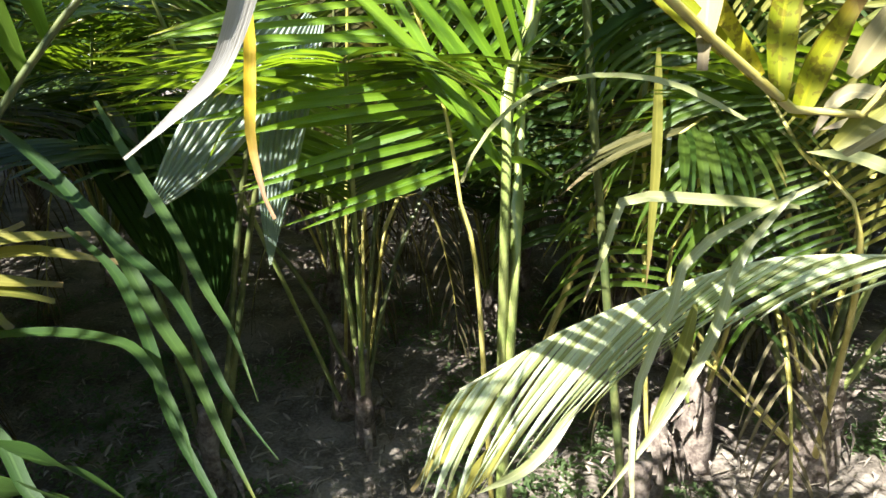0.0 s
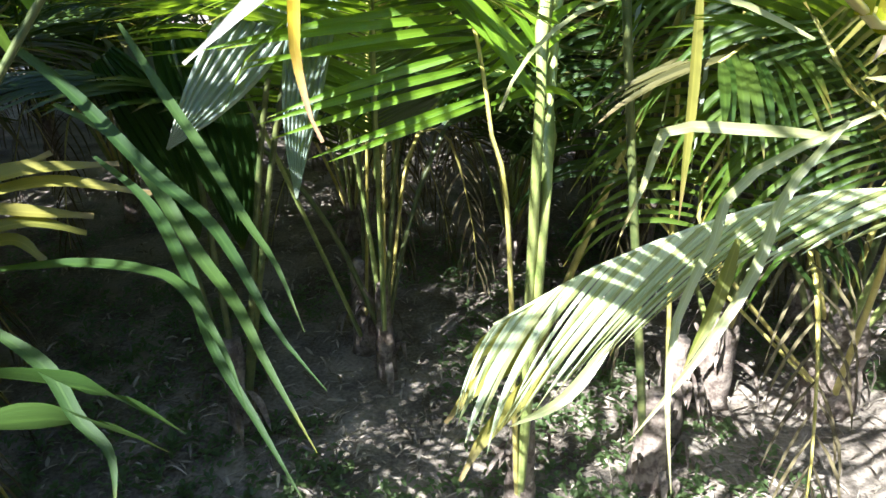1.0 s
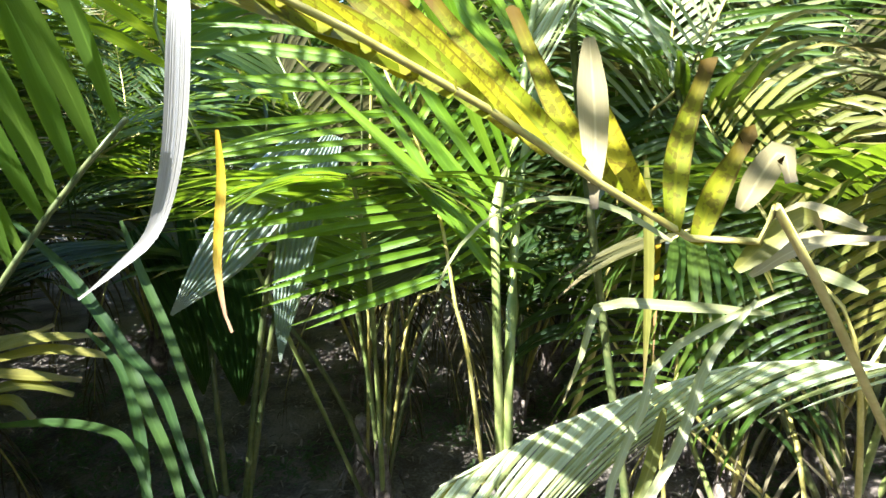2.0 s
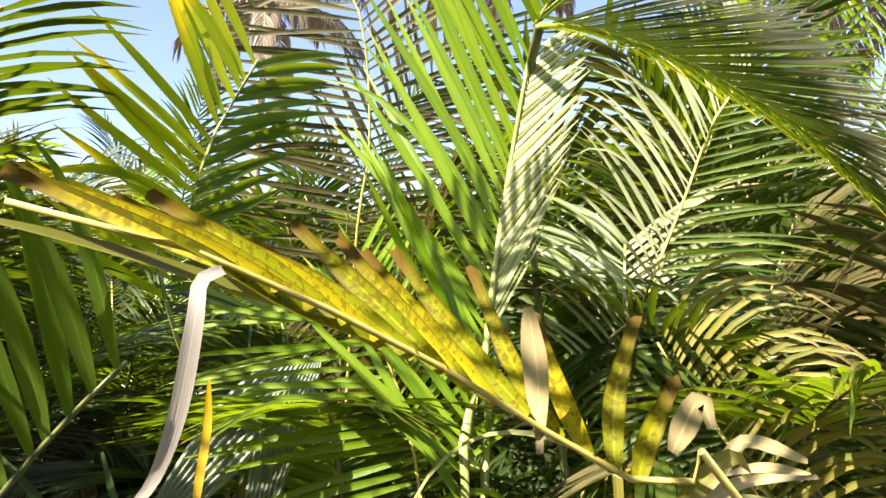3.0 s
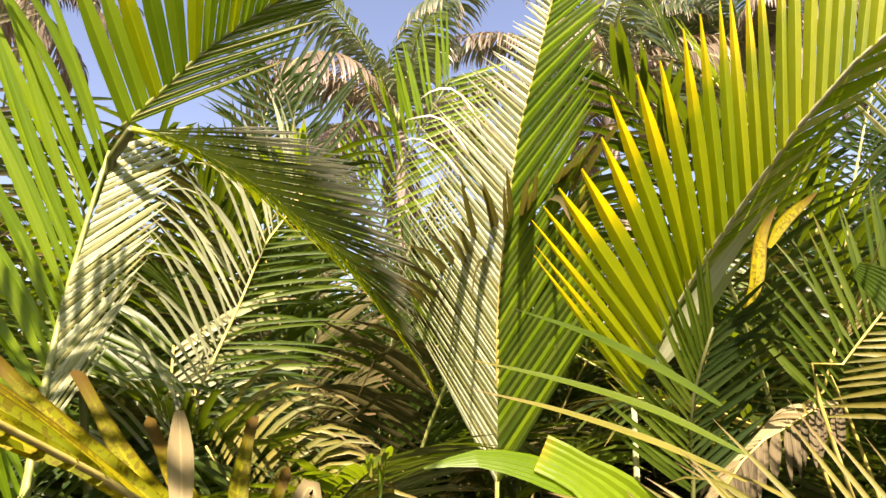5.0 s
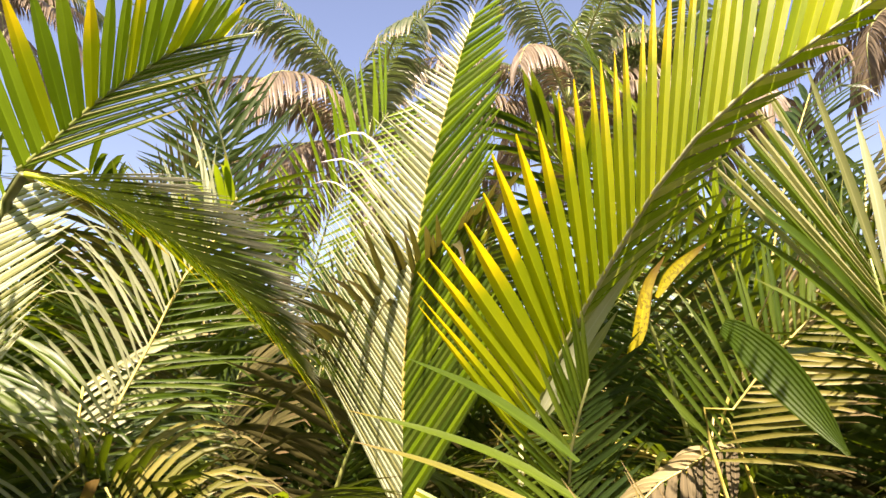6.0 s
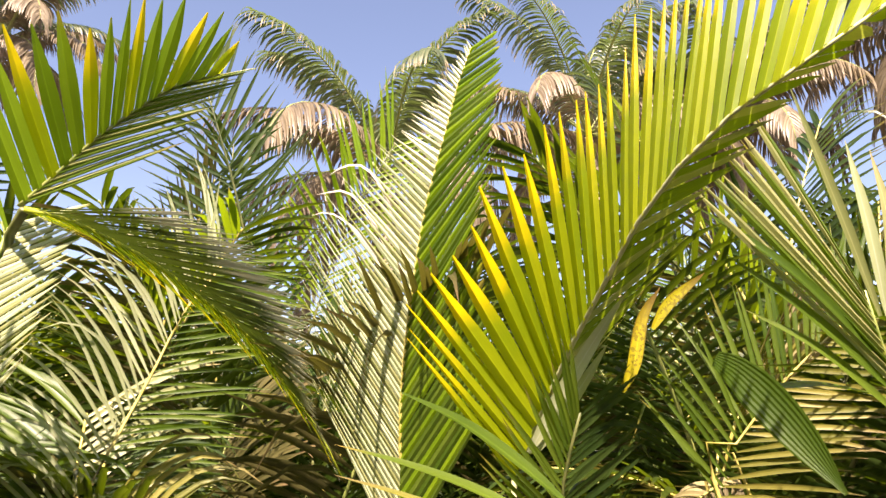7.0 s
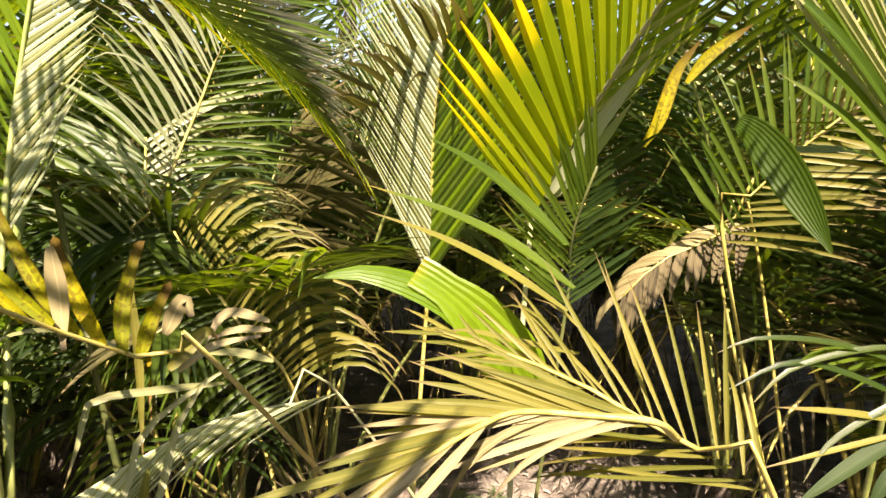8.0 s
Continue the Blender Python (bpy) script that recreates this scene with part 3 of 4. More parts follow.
# the dark frond at the side, with long leaflets that hang in front
side_palm = palm_root((-1.15, 0.85, 0.0), "young coconut palm with long dark drooping leaflets")
DB = tuple(side_palm.location)
sheath(side_palm, DB, 0.45, 0.05, 4)
D = [(-0.71, 0.74, 1.22), (-0.62, 0.78, 1.32), (-0.52, 0.81, 1.47), (-0.42, 0.83, 1.60), (-0.33, 0.83, 1.69)]
df = frond(side_palm, D, (0.56, -0.81, 0.19), [(-1, 50, 0, 0.9, 0.5, GREEN)], count=16, length=0.4, width=0.028, r=(0.014, 0.005), stalk=STALKD, foot=DB, label="dark green frond with hanging leaflets")
for line, w in (
        ([(-0.46, 1.03, 1.53), (-0.38, 0.92, 1.47), (-0.31, 0.83, 1.42), (-0.25, 0.74, 1.38), (-0.21, 0.68, 1.36), (-0.18, 0.63, 1.32)], 0.013),
        ([(-0.64, 1.04, 1.53), (-0.50, 0.94, 1.47), (-0.38, 0.84, 1.40), (-0.30, 0.77, 1.37), (-0.25, 0.70, 1.35), (-0.21, 0.65, 1.31), (-0.16, 0.60, 1.28)], 0.017),
        ([(-0.54, 0.98, 1.44), (-0.42, 0.89, 1.41), (-0.32, 0.78, 1.33), (-0.26, 0.70, 1.31), (-0.22, 0.64, 1.28), (-0.17, 0.58, 1.23)], 0.016),
        ([(-0.49, 0.95, 1.38), (-0.40, 0.87, 1.35), (-0.33, 0.77, 1.31), (-0.28, 0.68, 1.27), (-0.23, 0.62, 1.23), (-0.18, 0.56, 1.19)], 0.014),
        ):
    loose_leaf(df, line, w, (0.3, -0.5, 1) if w < 0.02 else (0.9, 0.1, 0.3), DARK, n=24)
for line, w in (
        ([(-0.64, 0.89, 1.25), (-0.48, 0.83, 1.29), (-0.37, 0.77, 1.31), (-0.31, 0.71, 1.32), (-0.26, 0.65, 1.29), (-0.23, 0.60, 1.26)], 0.015),
        ([(-0.46, 0.64, 1.33), (-0.39, 0.60, 1.31), (-0.35, 0.56, 1.29), (-0.32, 0.54, 1.27), (-0.31, 0.51, 1.24)], 0.013),
        ([(-0.47, 0.62, 1.29), (-0.38, 0.59, 1.30), (-0.32, 0.56, 1.31), (-0.26, 0.54, 1.29)], 0.03),
        ([(-0.47, 0.60, 1.25), (-0.37, 0.57, 1.28), (-0.31, 0.55, 1.28), (-0.27, 0.53, 1.28)], 0.03),
        ):
    loose_leaf(df, line, w, (0.3, -0.5, 1) if w < 0.02 else (0.9, 0.1, 0.3), DARK, n=24)
for line in ([(-0.64, 0.92, 1.35), (-0.58, 0.96, 1.36), (-0.49, 1.01, 1.35)], [(-0.65, 0.94, 1.36), (-0.60, 0.97, 1.36), (-0.57, 1.00, 1.37)], [(-0.64, 0.91, 1.34), (-0.56, 0.97, 1.34), (-0.45, 1.00, 1.31)],
             [(-0.64, 0.89, 1.30), (-0.58, 0.93, 1.30), (-0.53, 0.96, 1.27)], [(-0.64, 0.89, 1.28), (-0.60, 0.92, 1.28), (-0.57, 0.92, 1.25)], [(-0.64, 0.91, 1.33), (-0.58, 0.94, 1.31), (-0.52, 0.97, 1.29)]):
    loose_leaf(df, line, 0.02, (0.2, -0.6, 1), STRAW, tip=0.5)
at_home(side_palm)

# hanging unsplit leaves behind
seedling = palm_root((-0.75, 2.05, 0.0), "young coconut palm with broad unsplit hanging leaves")
EB = tuple(seedling.location)
sheath(seedling, EB, 0.4, 0.045, 5)
for line, w, m in (([(-0.27, 1.81, 1.62), (-0.31, 1.65, 1.48), (-0.33, 1.54, 1.34), (-0.34, 1.47, 1.23), (-0.34, 1.41, 1.14)], 0.10, SILVER), ([(-0.34, 1.81, 1.61), (-0.41, 1.71, 1.50), (-0.49, 1.61, 1.38), (-0.57, 1.54, 1.28), (-0.62, 1.50, 1.22)], 0.15, SILVER),
                   ([(-0.79, 2.10, 1.38), (-0.71, 2.08, 1.15), (-0.66, 2.04, 0.96), (-0.64, 1.97, 0.76)], 0.22, DARK), ([(-1.04, 2.20, 1.30), (-0.90, 2.12, 1.13), (-0.82, 2.09, 0.92), (-0.79, 2.03, 0.77)], 0.18, DARK)):
    stem = part("frond", mesh_of("frond", *tube(curve_points([EB, tuple(np.array(EB) * 0.4 + np.array(line[0]) * 0.6 + np.array([0, 0, 0.25])), line[0]], 14), 0.014, 0.007), None, [STALKD]), seedling)
    loose_leaf(stem, line, w, (0.2, -1, 0.1), m, name="unsplit_blade", pleats=8, fold=1.0, base=0.5, n=14)
at_home(seedling)

# the arching frond
arch_palm = palm_root((0.62, 1.72, 0.0), "young coconut palm with a frond that arches over")
ZB = tuple(arch_palm.location)
sheath(arch_palm, ZB, 0.4, 0.05, 6)
Z = [(0.32, 1.39, 2.40), (0.40, 1.37, 2.39), (0.52, 1.36, 2.35), (0.63, 1.35, 2.30), (0.75, 1.35, 2.23), (0.89, 1.35, 2.14), (1.03, 1.36, 2.00), (1.14, 1.37, 1.88), (1.21, 1.37, 1.77)]
zf = frond(arch_palm, Z, (-0.35, -0.89, -0.28), [], r=(0.011, 0.004), stalk=STALKB, label="long frond bent over in an arch")
Z_UP = [(0.37, 1.31, 2.43), (0.52, 1.22, 2.42), (0.69, 1.17, 2.36), (0.81, 1.16, 2.29), (0.91, 1.19, 2.20), (0.99, 1.24, 2.08), (1.07, 1.30, 1.94), (1.16, 1.34, 1.82), (1.20, 1.35, 1.74)]
Z_OUT = [np.array(b) * 1.10 - np.array(a) * 0.10 for a, b in zip(Z, Z_UP)]
# leaflets painted dark as in shade, pale where the sun catches the upper edge
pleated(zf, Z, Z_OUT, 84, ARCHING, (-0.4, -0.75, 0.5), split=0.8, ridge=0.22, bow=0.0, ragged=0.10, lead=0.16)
# yellow fringe paints the sunlit rim under the arch
pleated(zf, Z, [(0.39, 1.33, 2.355), (0.47, 1.31, 2.325), (0.58, 1.30, 2.265), (0.69, 1.295, 2.195), (0.82, 1.295, 2.115), (0.95, 1.30, 2.005), (1.08, 1.315, 1.885), (1.17, 1.33, 1.79), (1.23, 1.35, 1.72)], 44, (YELLOW, BRIGHT), (-0.4, -0.9, -0.2), split=0.4, ragged=0.2, lead=0.08)
part("petiole", mesh_of("petiole", *tube(curve_points([ZB] + [(0.36, 1.75, 1.74), (0.35, 1.66, 2.15), (0.32, 1.53, 2.38)] + [Z[0]], 18), 0.02, 0.012, 7, 0.7), None, [STALKD]), arch_palm)
at_home(arch_palm)

# the pale feathered frond under the arch
feather_palm = palm_root((0.78, 2.0, 0.0), "young coconut palm with a pale feathered frond")
LB = tuple(feather_palm.location)
sheath(feather_palm, LB, 0.4, 0.05, 7)
L = [(0.57, 1.86, 1.50), (0.67, 1.87, 1.75), (0.80, 1.85, 2.06), (0.90, 1.84, 2.31), (0.97, 1.83, 2.41), (1.02, 1.83, 2.49)]
# left leaflets whitened to imitate sunlight on them
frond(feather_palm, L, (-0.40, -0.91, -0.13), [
    (-1, (62, 52, 40), 25, 1.0, 0.75, GLARE, 0.85), (1, (66, 62, 50), 0, 0.95, 0.3, GREEN, 0.9)],
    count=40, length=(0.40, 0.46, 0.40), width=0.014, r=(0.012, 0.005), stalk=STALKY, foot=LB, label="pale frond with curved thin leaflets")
at_home(feather_palm)

# the tall frond with one half still closed
fan_palm = palm_root((1.35, 1.42, 0.0), "young coconut palm with a half opened upright frond")
FB = tuple(fan_palm.location)
sheath(fan_palm, FB, 0.4, 0.05, 8)
M = [(1.36, 1.28, 1.51), (1.33, 1.23, 1.75), (1.30, 1.19, 1.93), (1.29, 1.15, 2.12), (1.28, 1.09, 2.33), (1.28, 1.03, 2.53), (1.29, 0.95, 2.73), (1.30, 0.90, 2.87), (1.31, 0.84, 2.99)]
mf = frond(fan_palm, M, (-0.66, -0.70, -0.27), [], r=(0.013, 0.003), stalk=STALKY, foot=FB, label="upright frond with one half still closed")
M_RIGHT = [(1.39, 1.24, 1.50), (1.43, 1.11, 1.62), (1.41, 1.00, 1.84), (1.38, 0.93, 2.06), (1.33, 0.90, 2.31), (1.31, 0.85, 2.53), (1.32, 0.80, 2.72), (1.34, 0.79, 2.88), (1.34, 0.78, 3.02)]
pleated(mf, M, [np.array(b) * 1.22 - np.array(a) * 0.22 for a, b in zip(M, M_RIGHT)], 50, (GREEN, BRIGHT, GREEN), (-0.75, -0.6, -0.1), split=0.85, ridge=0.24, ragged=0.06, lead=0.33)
# left half: glare beside the rachis is painted by the whitish strips
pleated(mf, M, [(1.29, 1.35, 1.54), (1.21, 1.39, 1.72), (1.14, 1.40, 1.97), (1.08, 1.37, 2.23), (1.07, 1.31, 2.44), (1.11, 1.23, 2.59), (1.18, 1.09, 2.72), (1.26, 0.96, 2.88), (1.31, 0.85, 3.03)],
    78, (GLARE, GLARE, PALE), (-0.6, -0.75, 0.2), split=0.12, ridge=0.26, ragged=0.12, gap=0.12, lead=0.27, tip=0.10)
for line in ([(1.26, 1.12, 2.43), (1.19, 1.14, 2.60), (1.13, 1.16, 2.66), (1.08, 1.20, 2.65), (1.06, 1.22, 2.63)], [(1.26, 1.14, 2.34), (1.18, 1.19, 2.52), (1.12, 1.22, 2.59), (1.05, 1.27, 2.58)], [(1.27, 1.15, 2.28), (1.17, 1.22, 2.46), (1.10, 1.27, 2.53), (1.05, 1.30, 2.52)]):
    loose_leaf(mf, line, 0.016, (0, -1, 0.4), SUNWHITE)
at_home(fan_palm)

# the glowing yellow-green frond
gold_palm = palm_root((1.26, 0.83, 0.0), "young coconut palm with a glowing yellow-green frond")
NB = tuple(gold_palm.location)
sheath(gold_palm, NB, 0.4, 0.05, 9)
GN = [(1.29, 0.75, 1.75), (1.28, 0.68, 1.84), (1.27, 0.60, 1.95), (1.22, 0.49, 2.04), (1.16, 0.37, 2.12), (1.10, 0.26, 2.19), (1.07, 0.17, 2.25), (1.05, 0.09, 2.29), (1.04, 0.00, 2.33), (1.06, -0.09, 2.37), (1.08, -0.21, 2.42)]
gf = frond(gold_palm, GN, (-0.85, -0.46, -0.25), [], r=(0.013, 0.004), stalk=STALKP, foot=NB, label="yellow-green frond with light glowing through")
# part of this glow is bright base colour, not transmitted sun
pleated(gf, GN, [(0.99, 0.77, 2.05), (0.98, 0.74, 2.15), (1.02, 0.59, 2.32), (1.07, 0.43, 2.46), (1.10, 0.31, 2.54), (1.09, 0.20, 2.61), (1.09, 0.09, 2.66), (1.09, 0.01, 2.67), (1.10, -0.08, 2.64), (1.12, -0.16, 2.58), (1.14, -0.23, 2.47)],
    34, YELLOW, (-0.85, -0.46, -0.25), split=0.35, ridge=0.3, ragged=0.06, gap=0.03)
pleated(gf, GN, [(1.32, 0.74, 1.78), (1.33, 0.66, 1.88), (1.33, 0.55, 2.00), (1.33, 0.41, 2.11), (1.27, 0.28, 2.18), (1.21, 0.17, 2.24), (1.17, 0.09, 2.28), (1.14, 0.01, 2.32), (1.13, -0.06, 2.36), (1.13, -0.13, 2.39), (1.14, -0.21, 2.43)],
    34, (GREEN, GREEN, PALE), (-0.6, -0.6, 0.3), split=0.6, ridge=0.35, ragged=0.12, gap=0.05, lead=0.14)
loose_leaf(gf, [(1.06, 0.43, 1.73), (1.07, 0.55, 1.80), (1.07, 0.70, 1.88), (1.04, 0.88, 1.96)], 0.035, (-0.3, -0.4, 1), GREEN)
loose_leaf(gf, [(1.04, 0.39, 1.65), (1.01, 0.55, 1.73), (0.95, 0.71, 1.79), (0.85, 0.85, 1.84)], 0.03, (-0.3, -0.4, 1), GREEN)
loose_leaf(gf, [(1.01, 0.38, 1.61), (0.99, 0.53, 1.67), (0.94, 0.70, 1.73), (0.85, 0.85, 1.78)], 0.024, (-0.3, -0.4, 1), STRAW)
loose_leaf(gf, [(0.99, 0.33, 1.54), (0.96, 0.43, 1.54), (0.91, 0.55, 1.55), (0.88, 0.61, 1.54)], 0.02, (-0.3, -0.4, 1), STRAW)
loose_leaf(gf, [(1.07, 0.59, 1.39), (0.98, 0.63, 1.54), (0.90, 0.69, 1.61), (0.79, 0.77, 1.65), (0.70, 0.83, 1.64)], 0.085, (-0.35, -0.55, 0.75), BRIGHT, name="unsplit_blade", pleats=5, fold=0.5, base=0.2)
loose_leaf(gf, [(1.13, 0.54, 1.34), (1.05, 0.57, 1.46), (0.98, 0.61, 1.56), (0.93, 0.66, 1.62), (0.89, 0.71, 1.655)], 0.14, (-0.6, -0.6, 0.45), BRIGHT, name="unsplit_blade", pleats=6, fold=0.4, tip=0.55)
frond(gold_palm, [(1.31, 0.64, 1.53), (1.30, 0.63, 1.63), (1.28, 0.60, 1.73), (1.27, 0.56, 1.82), (1.26, 0.52, 1.89)], (-0.79, -0.61, 0.07), [
    (-1, (48, 38, 22), 10, 1.0, 0.0, GREEN), (1, (50, 40, 24), 10, 1.0, 0.05, DARK)],
    count=22, length=(0.24, 0.24, 0.18), width=0.013, r=(0.01, 0.004), stalk=STALKD, foot=NB, label="short dark green frond in the shade")
for line, w, m in (
        ([(1.43, 0.52, 1.94), (1.46, 0.50, 2.00), (1.51, 0.49, 2.12), (1.56, 0.46, 2.20)], 0.034, SPOTTED),
        ([(1.57, 0.50, 2.10), (1.62, 0.47, 2.17), (1.71, 0.41, 2.25)], 0.03, SPOTTED),
        # next two: whitish strips that stand in for glare under the rachis
        ([(1.27, 0.68, 1.81), (1.26, 0.55, 1.95), (1.24, 0.44, 2.05), (1.22, 0.35, 2.12)], 0.035, GLARE),
        ([(1.32, 0.70, 1.81), (1.30, 0.55, 1.94), (1.27, 0.44, 2.03)], 0.03, GLARE),
        ):
    loose_leaf(gf, line, w, (-0.7, -0.65, 0.2), m, fold=0.3)
at_home(gold_palm)

# dry fronds near the ground
dry_palm = palm_root((1.78, -0.15, 0.0), "young coconut palm with dry straw-coloured lower fronds")
PB = tuple(dry_palm.location)
sheath(dry_palm, PB, 0.4, 0.05, 10)
PD = [(0.94, -0.06, 1.44), (0.94, 0.01, 1.46), (0.94, 0.09, 1.47), (0.93, 0.17, 1.49), (0.91, 0.27, 1.52), (0.86, 0.39, 1.55), (0.81, 0.51, 1.57)]
frond(dry_palm, PD, (-0.76, -0.55, 0.34), [
    (1, (60, 46, 32, 25, 16, 10), 5, (0.35, 1.0, 1.1, 0.6, 0.3, 0.2), 0.05, STRAW), (-1, (30, 22, 14, 8), 0, (1.1, 1.0, 0.6, 0.4), 0.05, STRAW)],
    count=24, jitter=0.14, length=0.32, width=0.0085, r=(0.011, 0.004), stalk=STALKY, foot=PB, label="dry yellow frond spread above the ground")
PE = [(0.86, 0.08, 1.52), (0.78, 0.14, 1.53), (0.69, 0.19, 1.54), (0.62, 0.20, 1.53), (0.53, 0.20, 1.51)]
frond(dry_palm, PE, (-0.65, -0.67, 0.36), [(1, (14, 12, 9, 6), 0, 1.0, 0.1, STRAW), (-1, (16, 14, 10, 6), 0, 1.0, 0.1, DRY)],
    count=15, jitter=0.12, length=0.26, width=0.014, r=(0.009, 0.004), stalk=STALKY, foot=PD[2], label="dry bleached frond hanging low")
at_home(dry_palm)

# fronds to the right
right_palm = palm_root((2.35, 0.35, 0.0), "young coconut palm with broad folded fronds")
RB = tuple(right_palm.location)
sheath(right_palm, RB, 0.45, 0.055, 11)
Q2 = [(1.66, -0.01, 1.83), (1.61, 0.01, 1.91), (1.57, 0.01, 1.99), (1.55, 0.01, 2.05), (1.53, 0.01, 2.10)]
qf = frond(right_palm, Q2, (-0.96, -0.17, -0.22), [], r=(0.012, 0.004), stalk=STALK, foot=RB, label="broad frond with stiff upright leaflets")
pleated(qf, Q2[1:], [(1.28, 0.20, 2.30), (1.32, 0.18, 2.37), (1.36, 0.14, 2.43), (1.42, 0.10, 2.48)], 12, (PALE, PALE, GREEN), (-0.9, -0.4, 0.2), split=0.7, ridge=0.5)
for line, w, m in (([(1.56, 0.00, 2.05), (1.50, 0.01, 2.23), (1.40, 0.03, 2.52)], 0.022, PALE), ([(1.57, -0.01, 2.05), (1.54, -0.02, 2.20), (1.51, -0.02, 2.41)], 0.024, GLARE), ([(1.59, -0.01, 2.01), (1.56, -0.05, 2.23), (1.55, -0.05, 2.39)], 0.024, PALE),
                   ([(1.59, 0.01, 1.95), (1.43, 0.10, 2.14), (1.30, 0.22, 2.29)], 0.024, GREEN), ([(1.60, 0.02, 1.91), (1.47, 0.10, 2.06), (1.37, 0.20, 2.19)], 0.026, GREEN), ([(1.62, 0.02, 1.86), (1.50, 0.10, 1.99), (1.42, 0.20, 2.08)], 0.022, GREEN)):
    loose_leaf(qf, line, w, (-0.8, -0.5, 0.5), m, fold=0.5)
loose_leaf(qf, [(1.75, 0.03, 1.89), (1.62, 0.14, 1.93), (1.52, 0.21, 1.93), (1.47, 0.26, 1.96), (1.42, 0.30, 1.98)], 0.05, (0.1, -0.5, 1), GREEN, name="unsplit_blade", pleats=3, fold=0.4, n=20)
loose_leaf(qf, [(1.42, 0.28, 1.99), (1.45, 0.25, 1.96), (1.47, 0.20, 1.89), (1.48, 0.15, 1.81), (1.49, 0.10, 1.72)], 0.085, (-0.95, 0.1, 0.35), GREEN, name="unsplit_blade", pleats=8, fold=0.3, n=16, base=0.4, tip=0.1)
straw_fan = frond(right_palm, [(2.02, 0.62, 1.55), (2.00, 0.57, 1.75), (2.00, 0.51, 1.89)], (-0.9, -0.4, 0.1), [], r=(0.009, 0.005), stalk=STALKY, foot=RB, label="half dry frond spread like a fan")
pleated(straw_fan, [(1.99, 0.52, 1.87), (2.00, 0.51, 1.89), (2.01, 0.49, 1.89)], [(1.96, 0.38, 2.11), (2.03, 0.27, 2.24), (2.14, 0.22, 2.10)], 14, (STRAW, DRY), (-0.9, -0.4, 0.1), split=0.8, ridge=0.5)
Q1 = [(1.88, 0.54, 1.67), (1.91, 0.47, 1.82), (1.97, 0.39, 1.94), (2.03, 0.30, 2.04), (2.13, 0.20, 2.15)]
frond(right_palm, Q1, (-0.94, -0.34, -0.07), [
    (-1, (60, 48, 35), 10, 1.0, 0.15, GREEN), (1, (62, 50, 35), 0, 1.0, 0.2, STRAW)],
    count=26, length=0.34, width=0.015, r=(0.01, 0.004), stalk=STALKY, foot=RB, label="frond with sunlit straw-green leaflets")
frond(right_palm, [(2.07, 0.55, 1.71), (1.99, 0.61, 1.68), (1.91, 0.67, 1.64), (1.83, 0.73, 1.59), (1.74, 0.78, 1.49)], (-0.5, -0.5, 0.7), [
    (1, (60, 50, 30), -30, 1.0, 0.9, DRY), (-1, (60, 50, 30), -30, 1.0, 0.9, BROWN)],
    count=20, length=0.15, width=0.024, r=(0.008, 0.004), stalk=STALKY, foot=RB, label="dead frond with curled hanging dry leaflets")
for line, w, m in (
        ([(1.52, -0.07, 1.51), (1.39, 0.04, 1.56), (1.27, 0.13, 1.57), (1.21, 0.18, 1.54)], 0.016, FIELD),
        ([(1.52, -0.08, 1.44), (1.39, 0.04, 1.51), (1.31, 0.10, 1.52), (1.22, 0.16, 1.47)], 0.016, FIELD),
        ([(1.50, -0.07, 1.41), (1.40, 0.01, 1.43), (1.29, 0.10, 1.44)], 0.016, STRAW),
        ([(1.50, -0.07, 1.40), (1.38, 0.02, 1.36), (1.26, 0.11, 1.32)], 0.012, STRAW),
        ([(1.50, -0.07, 1.40), (1.41, -0.01, 1.34), (1.30, 0.06, 1.25)], 0.03, DARK),
        ([(1.51, -0.09, 1.36), (1.45, -0.05, 1.31), (1.41, -0.03, 1.24)], 0.03, DARK),
        ([(1.52, -0.08, 1.48), (1.45, -0.03, 1.44), (1.37, 0.03, 1.37), (1.32, 0.05, 1.30)], 0.014, FIELD),
        ([(1.52, -0.07, 1.56), (1.42, 0.01, 1.55), (1.32, 0.09, 1.51), (1.25, 0.13, 1.44)], 0.014, FIELD),
        ):
    loose_leaf(qf, line, w, (-0.5, -0.5, 0.9), m, fold=0.3)
at_home(right_palm)

# the frond with level leaflets seen against the sky
level_palm = palm_root((-0.35, 2.55, 0.0), "young coconut palm with level leaflets against the sky")
TB = tuple(level_palm.location)
sheath(level_palm, TB, 0.45, 0.05, 12)
T2 = [(-0.21, 2.20, 1.90), (-0.16, 2.17, 2.23), (-0.15, 2.10, 2.50), (-0.17, 2.06, 2.71), (-0.22, 2.05, 2.84), (-0.32, 2.04, 2.94)]
frond(level_palm, T2, (0.10, -0.94, -0.31), [
    (-1, (92, 84, 76, 60), 0, 1.0, 0.15, OLIVE), (1, (80, 70, 60, 50), 0, 0.9, 0.25, OLIVE)],
    count=34, length=(0.5, 0.62, 0.58, 0.4), width=0.018, r=(0.012, 0.005), stalk=STALKY, foot=TB, label="frond with level narrow leaflets")
T3 = [(-0.28, 2.56, 2.22), (-0.15, 2.54, 2.42), (-0.01, 2.50, 2.59), (0.14, 2.46, 2.75), (0.26, 2.44, 2.87)]
frond(level_palm, T3, (0.03, -0.95, -0.30), [(-1, (62, 52, 42), 0, 1.0, 0.0, OLIVE), (1, (50, 40, 30), 0, 0.8, 0.1, DARK)],
    count=22, length=(0.4, 0.5, 0.45), width=0.016, r=(0.01, 0.004), stalk=STALKD, foot=TB, label="dark frond with upright leaflets")
